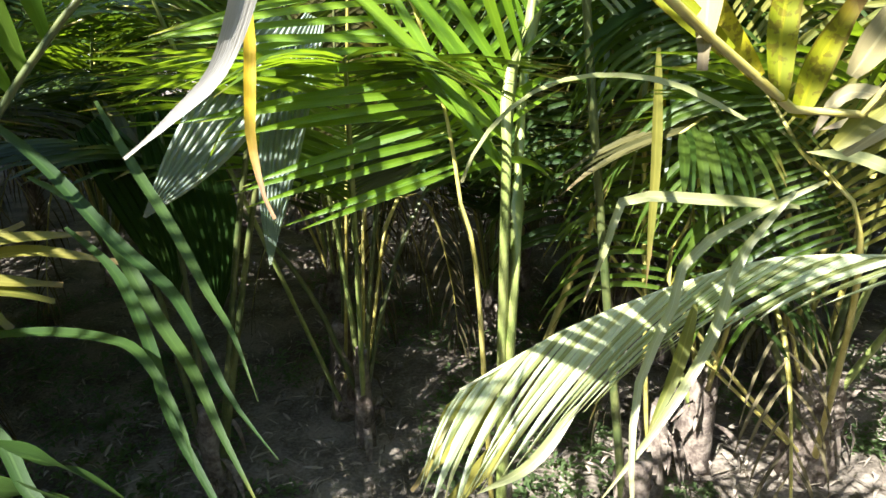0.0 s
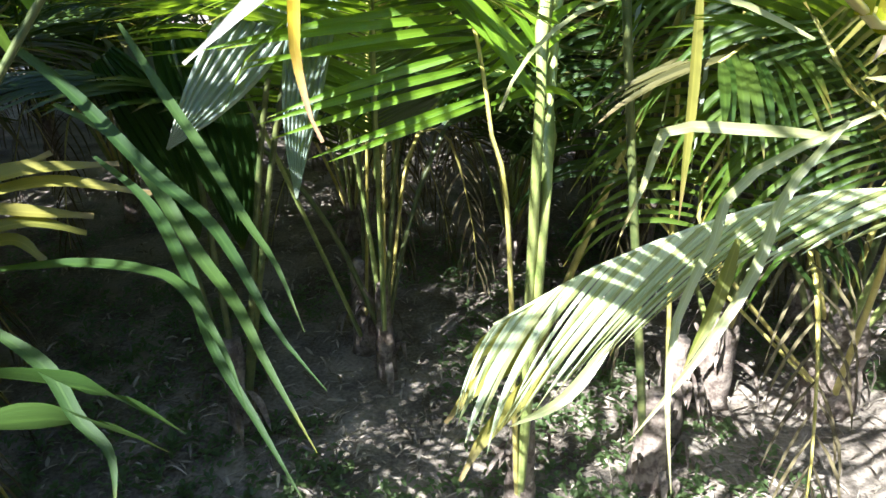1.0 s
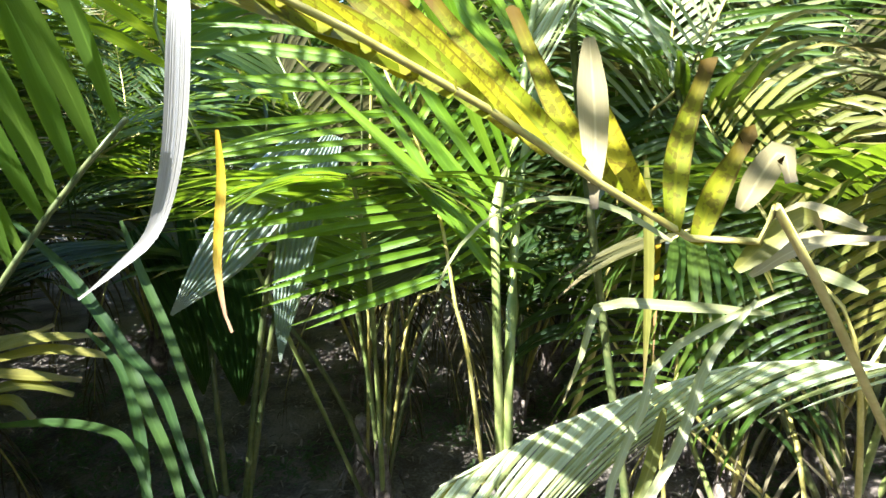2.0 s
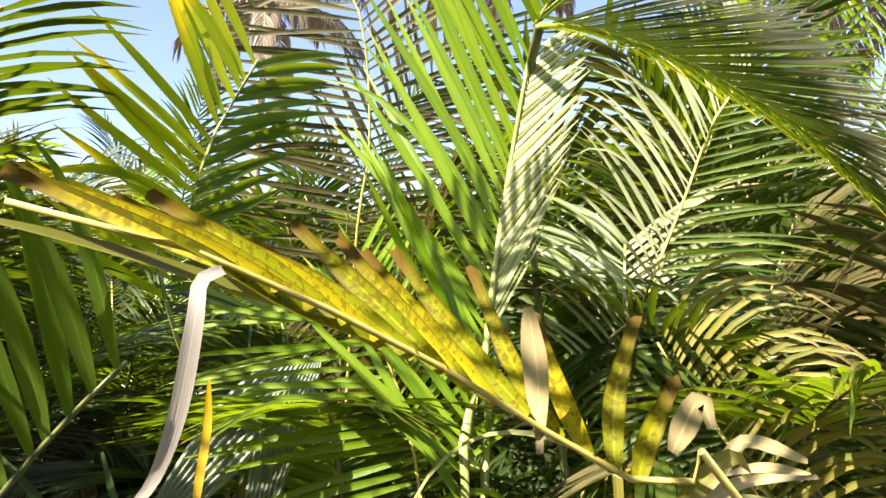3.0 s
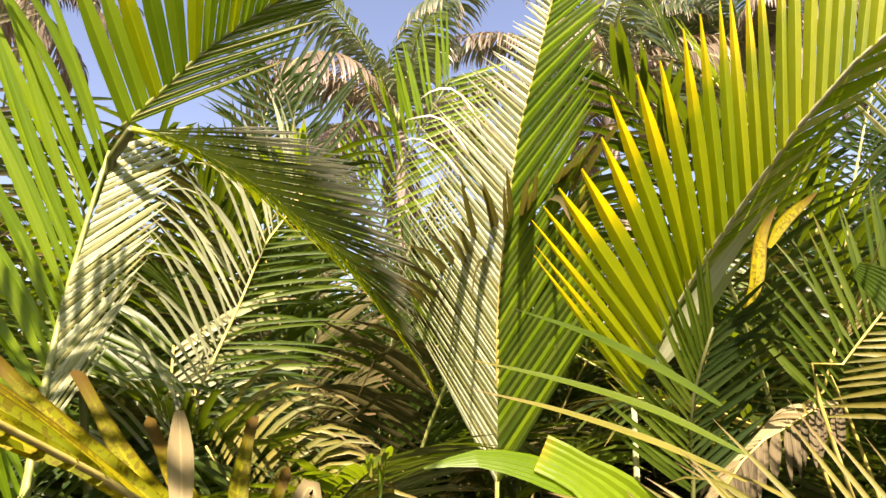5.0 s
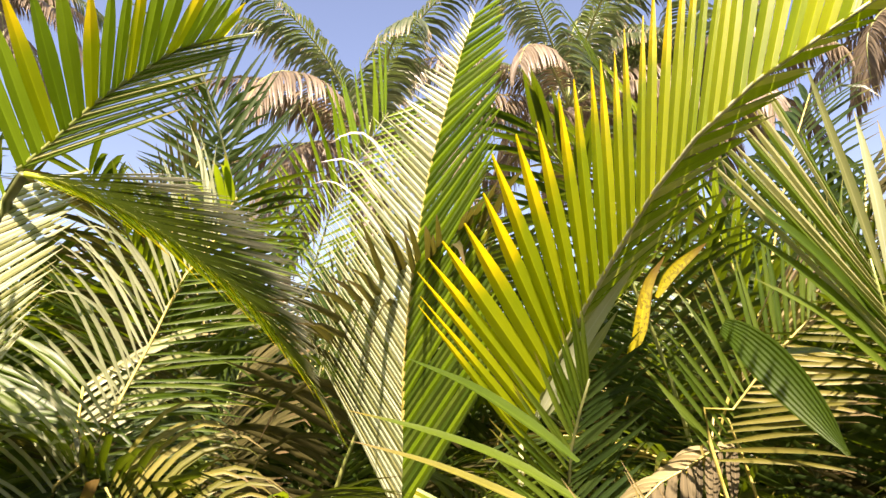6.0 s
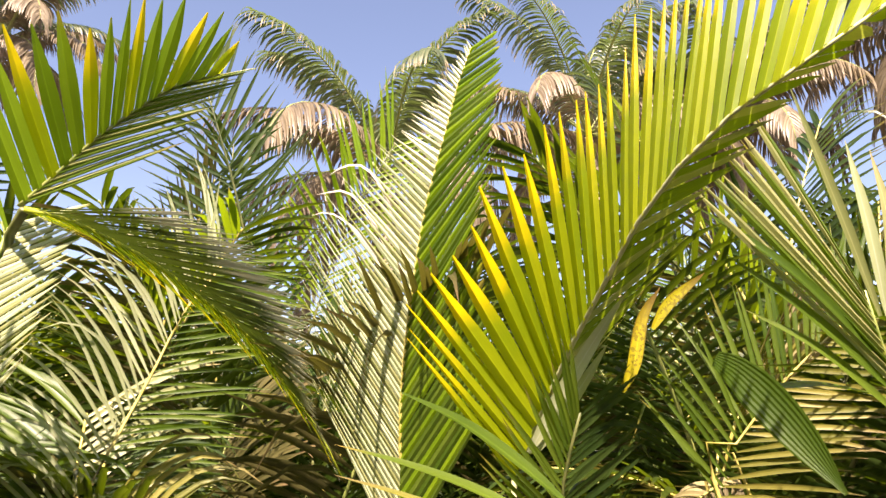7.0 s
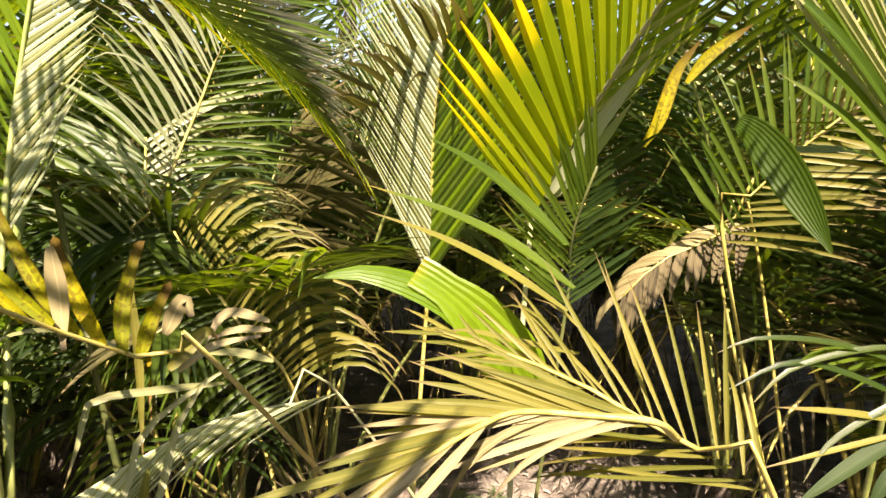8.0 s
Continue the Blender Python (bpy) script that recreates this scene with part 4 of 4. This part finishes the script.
T1 = [(-0.64, 1.69, 1.78), (-0.59, 1.69, 2.00), (-0.53, 1.67, 2.20), (-0.46, 1.68, 2.34), (-0.41, 1.69, 2.44)]
frond(level_palm, T1, (0.32, -0.92, -0.22), [
    (-1, (70, 62, 50), 0, 1.0, 0.05, YELLOW), (1, (60, 50, 40), -30, 0.8, 0.2, GREEN)],
    count=18, length=0.42, width=0.03, r=(0.012, 0.005), stalk=STALK, foot=TB, label="frond with yellow-green upright leaflets")
at_home(level_palm)

# pale hanging fronds behind the drooping blade
hang_palm = palm_root((1.45, 2.1, 0.0), "young coconut palm with thin pale hanging leaflets")
HB = tuple(hang_palm.location)
sheath(hang_palm, HB, 0.45, 0.06, 14)
for line, mats in (([(0.71, 1.81, 0.85), (0.74, 1.84, 1.12), (0.73, 1.85, 1.37), (0.71, 1.87, 1.63), (0.73, 1.97, 1.84)], (GREEN, DARK)), ([(0.96, 1.46, 1.13), (0.85, 1.57, 1.33), (0.77, 1.67, 1.49), (0.69, 1.78, 1.66)], (GREEN, STRAW)),
                   ([(0.56, 2.02, 0.93), (0.56, 2.06, 1.28), (0.53, 2.05, 1.55), (0.53, 2.05, 1.77)], (DARK, GREEN))):
    frond(hang_palm, line, (-0.41, -0.90, 0.12), [(-1, (80, 72, 60), 15, 1.0, 2.0, mats[0]), (1, (80, 72, 60), 15, 1.0, 2.0, mats[1])],
          count=32, length=0.46, width=0.016, r=(0.012, 0.005), stalk=STALKY, foot=HB, label="frond with limp pale leaflets")
hf = part("petiole", mesh_of("petiole", *tube(curve_points([HB, (0.85, 1.95, 1.2), (0.62, 1.85, 1.80)], 14), 0.014, 0.008), None, [STALKD]), hang_palm)
for line, w, m in (
        ([(0.63, 1.88, 1.55), (0.61, 1.83, 1.42), (0.59, 1.76, 1.22), (0.57, 1.68, 1.03)], 0.016, GOLDEN),
        ([(0.62, 1.92, 1.66), (0.58, 1.88, 1.55), (0.55, 1.81, 1.36), (0.51, 1.74, 1.17)], 0.014, PALE),
        ([(0.67, 1.92, 1.65), (0.65, 1.88, 1.54), (0.62, 1.78, 1.29), (0.59, 1.70, 1.08)], 0.014, SILVER),
        ([(0.59, 1.86, 1.49), (0.53, 1.81, 1.36), (0.47, 1.76, 1.22), (0.41, 1.73, 1.14)], 0.012, STRAW),
        ([(0.69, 1.91, 1.63), (0.67, 1.83, 1.42), (0.68, 1.75, 1.22), (0.69, 1.69, 1.04)], 0.012, STRAW),
        ([(0.48, 1.92, 1.65), (0.46, 1.86, 1.50), (0.43, 1.80, 1.33)], 0.014, SILVER),
        ([(0.76, 1.88, 1.54), (0.73, 1.81, 1.35), (0.73, 1.73, 1.16)], 0.012, PALE),
        ):
    loose_leaf(hf, line, w, (0.1, -1, 0.1), m, fold=0.3)
at_home(hang_palm)

# dark and bright fronds against the sky behind the arch
back_palm = palm_root((1.15, 2.95, 0.0), "young coconut palm with dark fronds standing against the sky")
KP = tuple(back_palm.location)
sheath(back_palm, KP, 0.45, 0.055, 15)
for line, ms, face in (([(1.43, 2.37, 2.31), (1.29, 2.29, 2.81), (1.21, 2.28, 3.06), (1.12, 2.27, 3.28), (1.07, 2.30, 3.47)], (DARK, DARK), (-0.37, -0.83, -0.42)),
                       ([(1.74, 2.40, 2.45), (1.77, 2.28, 2.77), (1.82, 2.16, 2.98), (1.89, 2.08, 3.16), (1.95, 2.01, 3.31)], (BRIGHT, BRIGHT), (-0.54, -0.73, -0.42))):
    frond(back_palm, line, face, [(-1, (52, 44, 34), 0, 1.0, 0.1, ms[0]), (1, (52, 44, 34), 0, 1.0, 0.1, ms[1])],
          count=24, length=(0.45, 0.5, 0.4), width=0.018, r=(0.016, 0.005), stalk=STALKD, foot=KP, label="tall frond against the sky")
at_home(back_palm)

# leaning yellow stalk behind the main palm
stalk_palm = palm_root((0.36, 2.42, 0.0), "young coconut palm with a leaning yellow leaf stalk")
KB = tuple(stalk_palm.location)
sheath(stalk_palm, KB, 0.35, 0.045, 13)
YS = [(0.36, 1.92, 0.71), (0.48, 1.94, 1.10), (0.57, 1.91, 1.39), (0.64, 1.96, 1.67), (0.69, 2.07, 1.97)]
frond(stalk_palm, YS[2:], (-0.34, -0.93, 0.13), [(-1, (60, 55, 45), 0, 1.0, 0.6, GREEN), (1, (60, 55, 45), 0, 1.0, 0.6, PALE)],
    count=20, length=0.5, width=0.026, r=(0.022, 0.006), stalk=STALKY, foot=KB, label="frond on a leaning yellow stalk")
at_home(stalk_palm)


# ---- palms of the plantation ----
def joined_frond(pts, facing, sides, count, length, width, first, r, stalk, steps=4):
    verts, faces = tube(curve_points(pts, 14), r[0], r[1], 5, 0.7)
    uvs, fm = [(0.5, 0.5)] * len(verts), [0] * len(faces)
    mats = [stalk]
    for v, f, uv, mat in frond_leaflets(pts, facing, sides, count, length, width, first, steps):
        if mat not in mats:
            mats.append(mat)
        base = len(verts)
        verts += v
        uvs += uv
        faces += [tuple(i + base for i in q) for q in f]
        fm += [mats.index(mat)] * len(f)
    return mesh_of("frond", verts, faces, uvs, mats, fm)


def field_palm(place, seed, tall=1.15, fronds=12, label="young coconut palm with arching green fronds", mats=None, foot_r=0.055, bare=0.34, far=False):
    rng = np.random.default_rng(seed)
    palm = palm_root(place, label)
    b = np.array(place, float)
    sheath(palm, place, 0.45, foot_r, seed)
    for k in range(fronds):
        az = k * 2.4 + rng.uniform(-0.3, 0.3)
        age = k / (fronds - 1)
        e0 = radians(87 - 16 * age + rng.uniform(-3, 3))
        bend = radians(25 + 75 * age + rng.uniform(-10, 10))
        ln = tall * rng.uniform(2.3, 3.0) * (1.0 - 0.2 * age)
        p, pts = b + np.array([0, 0, 0.15]), []
        for s in np.linspace(0, 1, 9):
            pts.append(p)
            e = e0 - bend * s ** 1.7
            p = p + np.array([math.cos(az) * math.cos(e), math.sin(az) * math.cos(e), math.sin(e)]) * ln / 8
        out = np.array([math.cos(az), math.sin(az), 0])
        ms = mats or ((FIELD, OLIVE), (FIELD, GREEN), (DARK, FIELD), (GREEN, FIELD), (GREEN, OLIVE), (FIELD, DARK))[rng.integers(0, 6)]
        me = joined_frond(pts, tuple(-out * 0.8 + np.array([0, 0, 0.6])), [
            (-1, (70, 58, 30), (20, 5, -10), 1.0, 0.45, ms[0]), (1, (70, 58, 30), (20, 5, -10), 1.0, 0.45, ms[1])],
            24 if far else 46, (0.45, 0.62, 0.32), 0.036 if far else 0.025, bare if not far else 0.2, (0.018, 0.004), (STALK, STALKY, STALKD)[rng.integers(0, 3)])
        part("frond", me, palm)
    for k in range(2):
        az = rng.uniform(0, 6.28)
        out = np.array([math.cos(az), math.sin(az), 0])
        h = rng.uniform(0.7, 1.0)
        pts = [b + out * 0.05 + np.array([0, 0, 0.35]), b + out * 0.22 + np.array([0, 0, h]), b + out * 0.5 + np.array([0, 0, h * 0.95]), b + out * 0.7 + np.array([0, 0, h * 0.5]), b + out * 0.78 + np.array([0, 0, 0.12])]
        me = joined_frond(pts, tuple(out * 0.6 + np.array([0, 0, 0.8])), [(-1, (50, 40, 20), 0, 1.0, 2.2, BROWN), (1, (50, 40, 20), 0, 1.0, 2.2, BROWN)], 14, 0.3, 0.011, 0.35, (0.012, 0.004), STALKY)
        part("dead_frond", me, palm, "dry brown hanging frond")
    at_home(palm)
    return palm


# an unseen palm behind the walk, added so its overhead frond dapples the ground
over_shade_palm = palm_root((-0.35, -1.7, 0.0), "unseen young palm added to dapple the ground from overhead")
sheath(over_shade_palm, (-0.35, -1.7, 0.0), 0.45, 0.055, 61)
part("frond", joined_frond([(-0.35, -1.7, 0.3), (-0.4, -1.25, 1.8), (-0.38, -0.7, 2.6), (-0.32, -0.1, 3.02), (-0.2, 0.35, 3.05), (-0.05, 0.7, 2.95)], (0, -0.3, 1), [(-1, (65, 55, 40), 0, 1.0, 0.3, FIELD), (1, (65, 55, 40), 0, 1.0, 0.3, FIELD)], 40, (0.36, 0.42, 0.3), 0.028, 0.5, (0.018, 0.005), STALK), over_shade_palm)
at_home(over_shade_palm)
# unseen palm, added to throw shade on the side frond and left ground
lee_shade_palm = palm_root((-1.75, -1.1, 0.0), "unseen young palm added to shade the left side")
sheath(lee_shade_palm, (-1.75, -1.1, 0.0), 0.45, 0.055, 62)
part("frond", joined_frond([(-1.75, -1.1, 0.3), (-1.6, -0.7, 1.8), (-1.3, -0.25, 2.6), (-1.05, 0.0, 2.85), (-0.8, 0.18, 2.9)], (-0.2, -0.2, 1), [(-1, (65, 55, 40), 0, 1.0, 0.3, FIELD), (1, (65, 55, 40), 0, 1.0, 0.3, FIELD)], 34, (0.4, 0.45, 0.35), 0.026, 0.4, (0.018, 0.005), STALK), lee_shade_palm)
at_home(lee_shade_palm)
# unseen palm whose two fronds are added only to shade the soil
shade_palm = palm_root((-2.25, 0.25, 0.0), "unseen young palm added to shade the soil")
sheath(shade_palm, (-2.25, 0.25, 0.0), 0.45, 0.055, 63)
part("frond", joined_frond([(-2.25, 0.25, 0.3), (-2.15, 0.42, 1.6), (-1.9, 0.68, 2.6), (-1.5, 1.0, 3.0), (-1.15, 1.25, 3.0)], (-0.2, -0.2, 1), [(-1, (65, 55, 40), 0, 1.0, 0.2, FIELD), (1, (65, 55, 40), 0, 1.0, 0.2, FIELD)], 34, (0.4, 0.45, 0.35), 0.024, 0.45, (0.018, 0.005), STALK), shade_palm)
part("frond", joined_frond([(-2.25, 0.25, 0.3), (-2.05, 0.3, 1.9), (-1.35, 0.45, 2.9), (-0.8, 0.6, 3.1), (-0.5, 0.68, 3.15), (-0.25, 0.74, 3.1)], (-0.2, -0.2, 1), [(-1, (65, 55, 40), 0, 0.6, 0.2, FIELD), (1, (65, 55, 40), 0, 0.6, 0.2, FIELD)], 36, (0.35, 0.4, 0.3), 0.026, 0.6, (0.018, 0.005), STALK), shade_palm)
at_home(shade_palm)

KINDS = [field_palm((-2.2, 2.6, 0), 21, 0.95), field_palm((-3.2, 4.3, 0), 22, 1.0), field_palm((3.6, 3.2, 0), 23, 1.05), field_palm((1.2, 5.2, 0), 24, 1.15), field_palm((-0.9, 5.0, 0), 25, 1.0)]
small = field_palm((-0.25, 2.34, 0.0), 26, 0.75, 5, "small thin young palm with a torn fibrous foot", foot_r=0.035, bare=0.55)
field_palm((1.40, 2.11, 0.0), 27, 0.95, 7, "young coconut palm on a dark thick foot", foot_r=0.075, bare=0.5)
field_palm((1.01, 2.17, 0.0), 28, 0.85, 5, "young coconut palm with a clump of dry fibre", foot_r=0.06, bare=0.5)
rng = np.random.default_rng(9)
spots = []
for gx in np.arange(-9, 12, 1.2):
    for gy in np.arange(-7, 13, 1.2):
        x, y = gx + rng.uniform(-0.35, 0.35), gy + rng.uniform(-0.35, 0.35)
        near = math.hypot(x, y)
        if near < 2.0 or (y < 0.3 and near < 2.9) or near > 8.6 or (-1.5 < x < 1.2 and 0 < y < 3.1):
            continue
        if (x > 0.2 and y > -1.2 and near < 2.75) or (x < 0.2 and y < 0.3 and near < 2.3):
            continue
        if any(math.hypot(x - o.location.x, y - o.location.y) < 0.8 for o in KINDS):
            continue
        spots.append((x, y))
# the palm at (-1.75, 1.6) is added to shade the soil ahead
spots += [(-1.75, 1.6), (-2.6, 0.5), (-2.5, -1.2), (0.35, 3.3), (-0.5, 3.6), (1.1, 3.4)]
for k, (x, y) in enumerate(spots):
    west = -0.15 < math.atan2(-x, y) < 0.75
    size = rng.uniform(0.9, 1.1) * (0.82 if west and math.hypot(x, y) < 5 else 1.06)
    copy_thing(KINDS[k % 5], pose(x, y, 0, rng.uniform(-3, 3), rng.uniform(-3, 3), rng.uniform(0, 360)) @ Matrix.Scale(size, 4))

# low palms round the path, unseen, added to cut light bounced off the clearing
for x, y, size in ((1.9, -1.0, 0.62), (1.3, -1.7, 0.66), (0.4, -2.2, 0.66), (-1.3, -1.7, 0.66), (-2.3, -1.0, 0.62), (-1.95, 0.45, 0.7), (2.6, -0.5, 0.75), (-0.6, -2.4, 0.7), (2.2, -1.9, 0.75), (-2.1, -1.5, 0.75)):
    copy_thing(KINDS[int(rng.integers(0, 5))], pose(x, y, 0, 0, 0, rng.uniform(0, 360)) @ Matrix.Scale(size, 4))

# farther rows that close the view
FAR = [field_palm((-4.2, 9.2, 0), 51, 1.3, 9, far=True), field_palm((6.5, 7.0, 0), 52, 1.35, 9, far=True)]
for row, far in enumerate((9.3, 10.6, 12.2)):
    for az in np.arange(-95, 62, 10.0 - row):
        a = radians(az + rng.uniform(-3, 3) + 5 * row)
        x, y = -math.sin(-a) * (far + rng.uniform(-0.4, 0.4)), math.cos(a) * far
        copy_thing(FAR[int(rng.integers(0, 2))], pose(x, y, 0, 0, 0, rng.uniform(0, 360)) @ Matrix.Scale(rng.uniform(0.85, 1.05), 4))


# ---- litter and weeds on the ground ----
def scatter_litter():
    rng = np.random.default_rng(31)
    verts, faces, uvs = [], [], []
    for k in range(15000):
        far = rng.uniform() ** 0.7 * 5.5
        az = rng.uniform(-1.7, 1.0)
        p = np.array([-math.sin(az) * far, math.cos(az) * far, 0.012])
        p[2] += 0.035 * noise.noise(Vector((p[0] * 0.9, p[1] * 0.9, 0))) + 0.02 * noise.noise(Vector((p[0] * 3.1, p[1] * 3.1, 3))) - 0.008
        a = rng.uniform(0, 2 * math.pi)
        d = np.array([math.cos(a), math.sin(a), 0])
        ln, w = rng.uniform(0.02, 0.10), rng.uniform(0.004, 0.015)
        pts = np.array([p - d * ln / 2, p + np.array([0, 0, rng.uniform(0, 0.02)]), p + d * ln / 2 + np.array([0, 0, rng.uniform(-0.004, 0.012)])])
        v, f, uv = blade(curve_points(pts, 4), w, np.array([rng.normal(0, 0.3), rng.normal(0, 0.3), 1.0]), 0.3)
        base = len(verts)
        verts += v
        uvs += uv
        faces += [tuple(i + base for i in q) for q in f]
    me = mesh_of("leaf_litter", verts, faces, uvs, [SCRAP])
    tagged(new("leaf_litter", me), "scraps of dry brown palm leaf on the soil", "leaf litter", kind="stuff")


def scatter_weeds():
    rng = np.random.default_rng(32)
    verts, faces, uvs = [], [], []
    for k in range(4500):
        x, y = rng.uniform(-2.4, 2.6), rng.uniform(0.6, 4.2)
        near = noise.noise(Vector((x * 1.3, y * 1.3, 9)))
        if near < -0.2 + 0.16 * max(0, y - 1.9) or math.hypot(x, y) < 0.8:
            continue
        z = 0.035 * noise.noise(Vector((x * 0.9, y * 0.9, 0))) + 0.02 * noise.noise(Vector((x * 3.1, y * 3.1, 3))) - 0.012
        for j in range(rng.integers(5, 12)):
            a = rng.uniform(0, 2 * math.pi)
            d = np.array([math.cos(a), math.sin(a), 0])
            p = np.array([x, y, z]) + d * rng.uniform(0.0, 0.03) + np.array([0, 0, rng.uniform(0, 0.05)])
            ln, w = rng.uniform(0.015, 0.04), rng.uniform(0.010, 0.022)
            pts = np.array([p, p + d * ln * 0.5 + np.array([0, 0, ln * 0.3]), p + d * ln + np.array([0, 0, ln * 0.2])])
            v, f, uv = blade(pts, w, np.array([0, 0, 1.0]), 0.25, tip=0.15)
            base = len(verts)
            verts += v
            uvs += uv
            faces += [tuple(i + base for i in q) for q in f]
    me = mesh_of("weeds", verts, faces, uvs, [WEED])
    tagged(new("weeds", me), "low green weeds growing on the soil", "weeds", kind="stuff")


scatter_litter()
scatter_weeds()


# ---- tall palms behind ----
def tall_palm(crown, seed, lean=(0.0, 0.0), reach=4.6, fronds=24):
    rng = np.random.default_rng(seed)
    top = np.array(crown, float)
    foot = np.array([top[0] - lean[0], top[1] - lean[1], 0.0])
    palm = palm_root(tuple(foot), "tall old coconut palm with drooping brown and green fronds", "tall palms", "palm")
    mid = (foot + top) / 2 + np.array([lean[0], lean[1], 0]) * -0.15
    v, f = tube(curve_points([foot, mid, top], 24), 0.19, 0.12, 10)
    part("trunk", mesh_of("trunk", v, f, None, [BARK]), palm, "grey ringed trunk")
    for k in range(fronds):
        az = k * 2.4 + rng.uniform(-0.25, 0.25)
        age = k / (fronds - 1)
        e0, bend = radians(84 - 95 * age), radians(75 + 35 * age + rng.uniform(-12, 12))
        p, pts = top.copy(), []
        ln = reach * rng.uniform(0.85, 1.1)
        for s in np.linspace(0, 1, 9):
            pts.append(p)
            e = max(e0 - bend * s ** 1.4, radians(-86))
            p = p + np.array([math.cos(az) * math.cos(e), math.sin(az) * math.cos(e), math.sin(e)]) * ln / 8
        out = np.array([math.cos(az), math.sin(az), 0])
        m, limp = (FARDRY, 2.6) if age > 0.4 else (FARLEAF, 1.9)
        me = joined_frond(pts, tuple(-out * 0.5 + np.array([0, 0, 0.85])), [(-1, (62, 54, 30), (0, -20), 1.0, limp, m), (1, (62, 54, 30), (0, -20), 1.0, limp, m)],
                          60, (0.8, 1.2, 0.7), 0.07, 0.14, (0.045, 0.012), STALK)
        part("frond", me, palm)
    at_home(palm)
    return palm


tall_palm((9.19, 11.38, 8.1), 41, (0.3, 0.5), 5.2, 20)
tall_palm((14.15, 8.84, 9.9), 42, (-0.6, 0.2), 5.2, 20)
tall_palm((-6.09, 22.65, 12.6), 43, (0.5, 0.2))
tall_palm((2.2, 22.5, 14.8), 44, (0.2, 0.4))
tall_palm((20.5, 10.4, 12.3), 46, (-0.4, 0.4))
tall_palm((19.2, 1.2, 11.6), 48, (0.4, 0.0))
tall_palm((17.5, 6.3, 10.4), 47, (0.4, 0.0), 4.0)
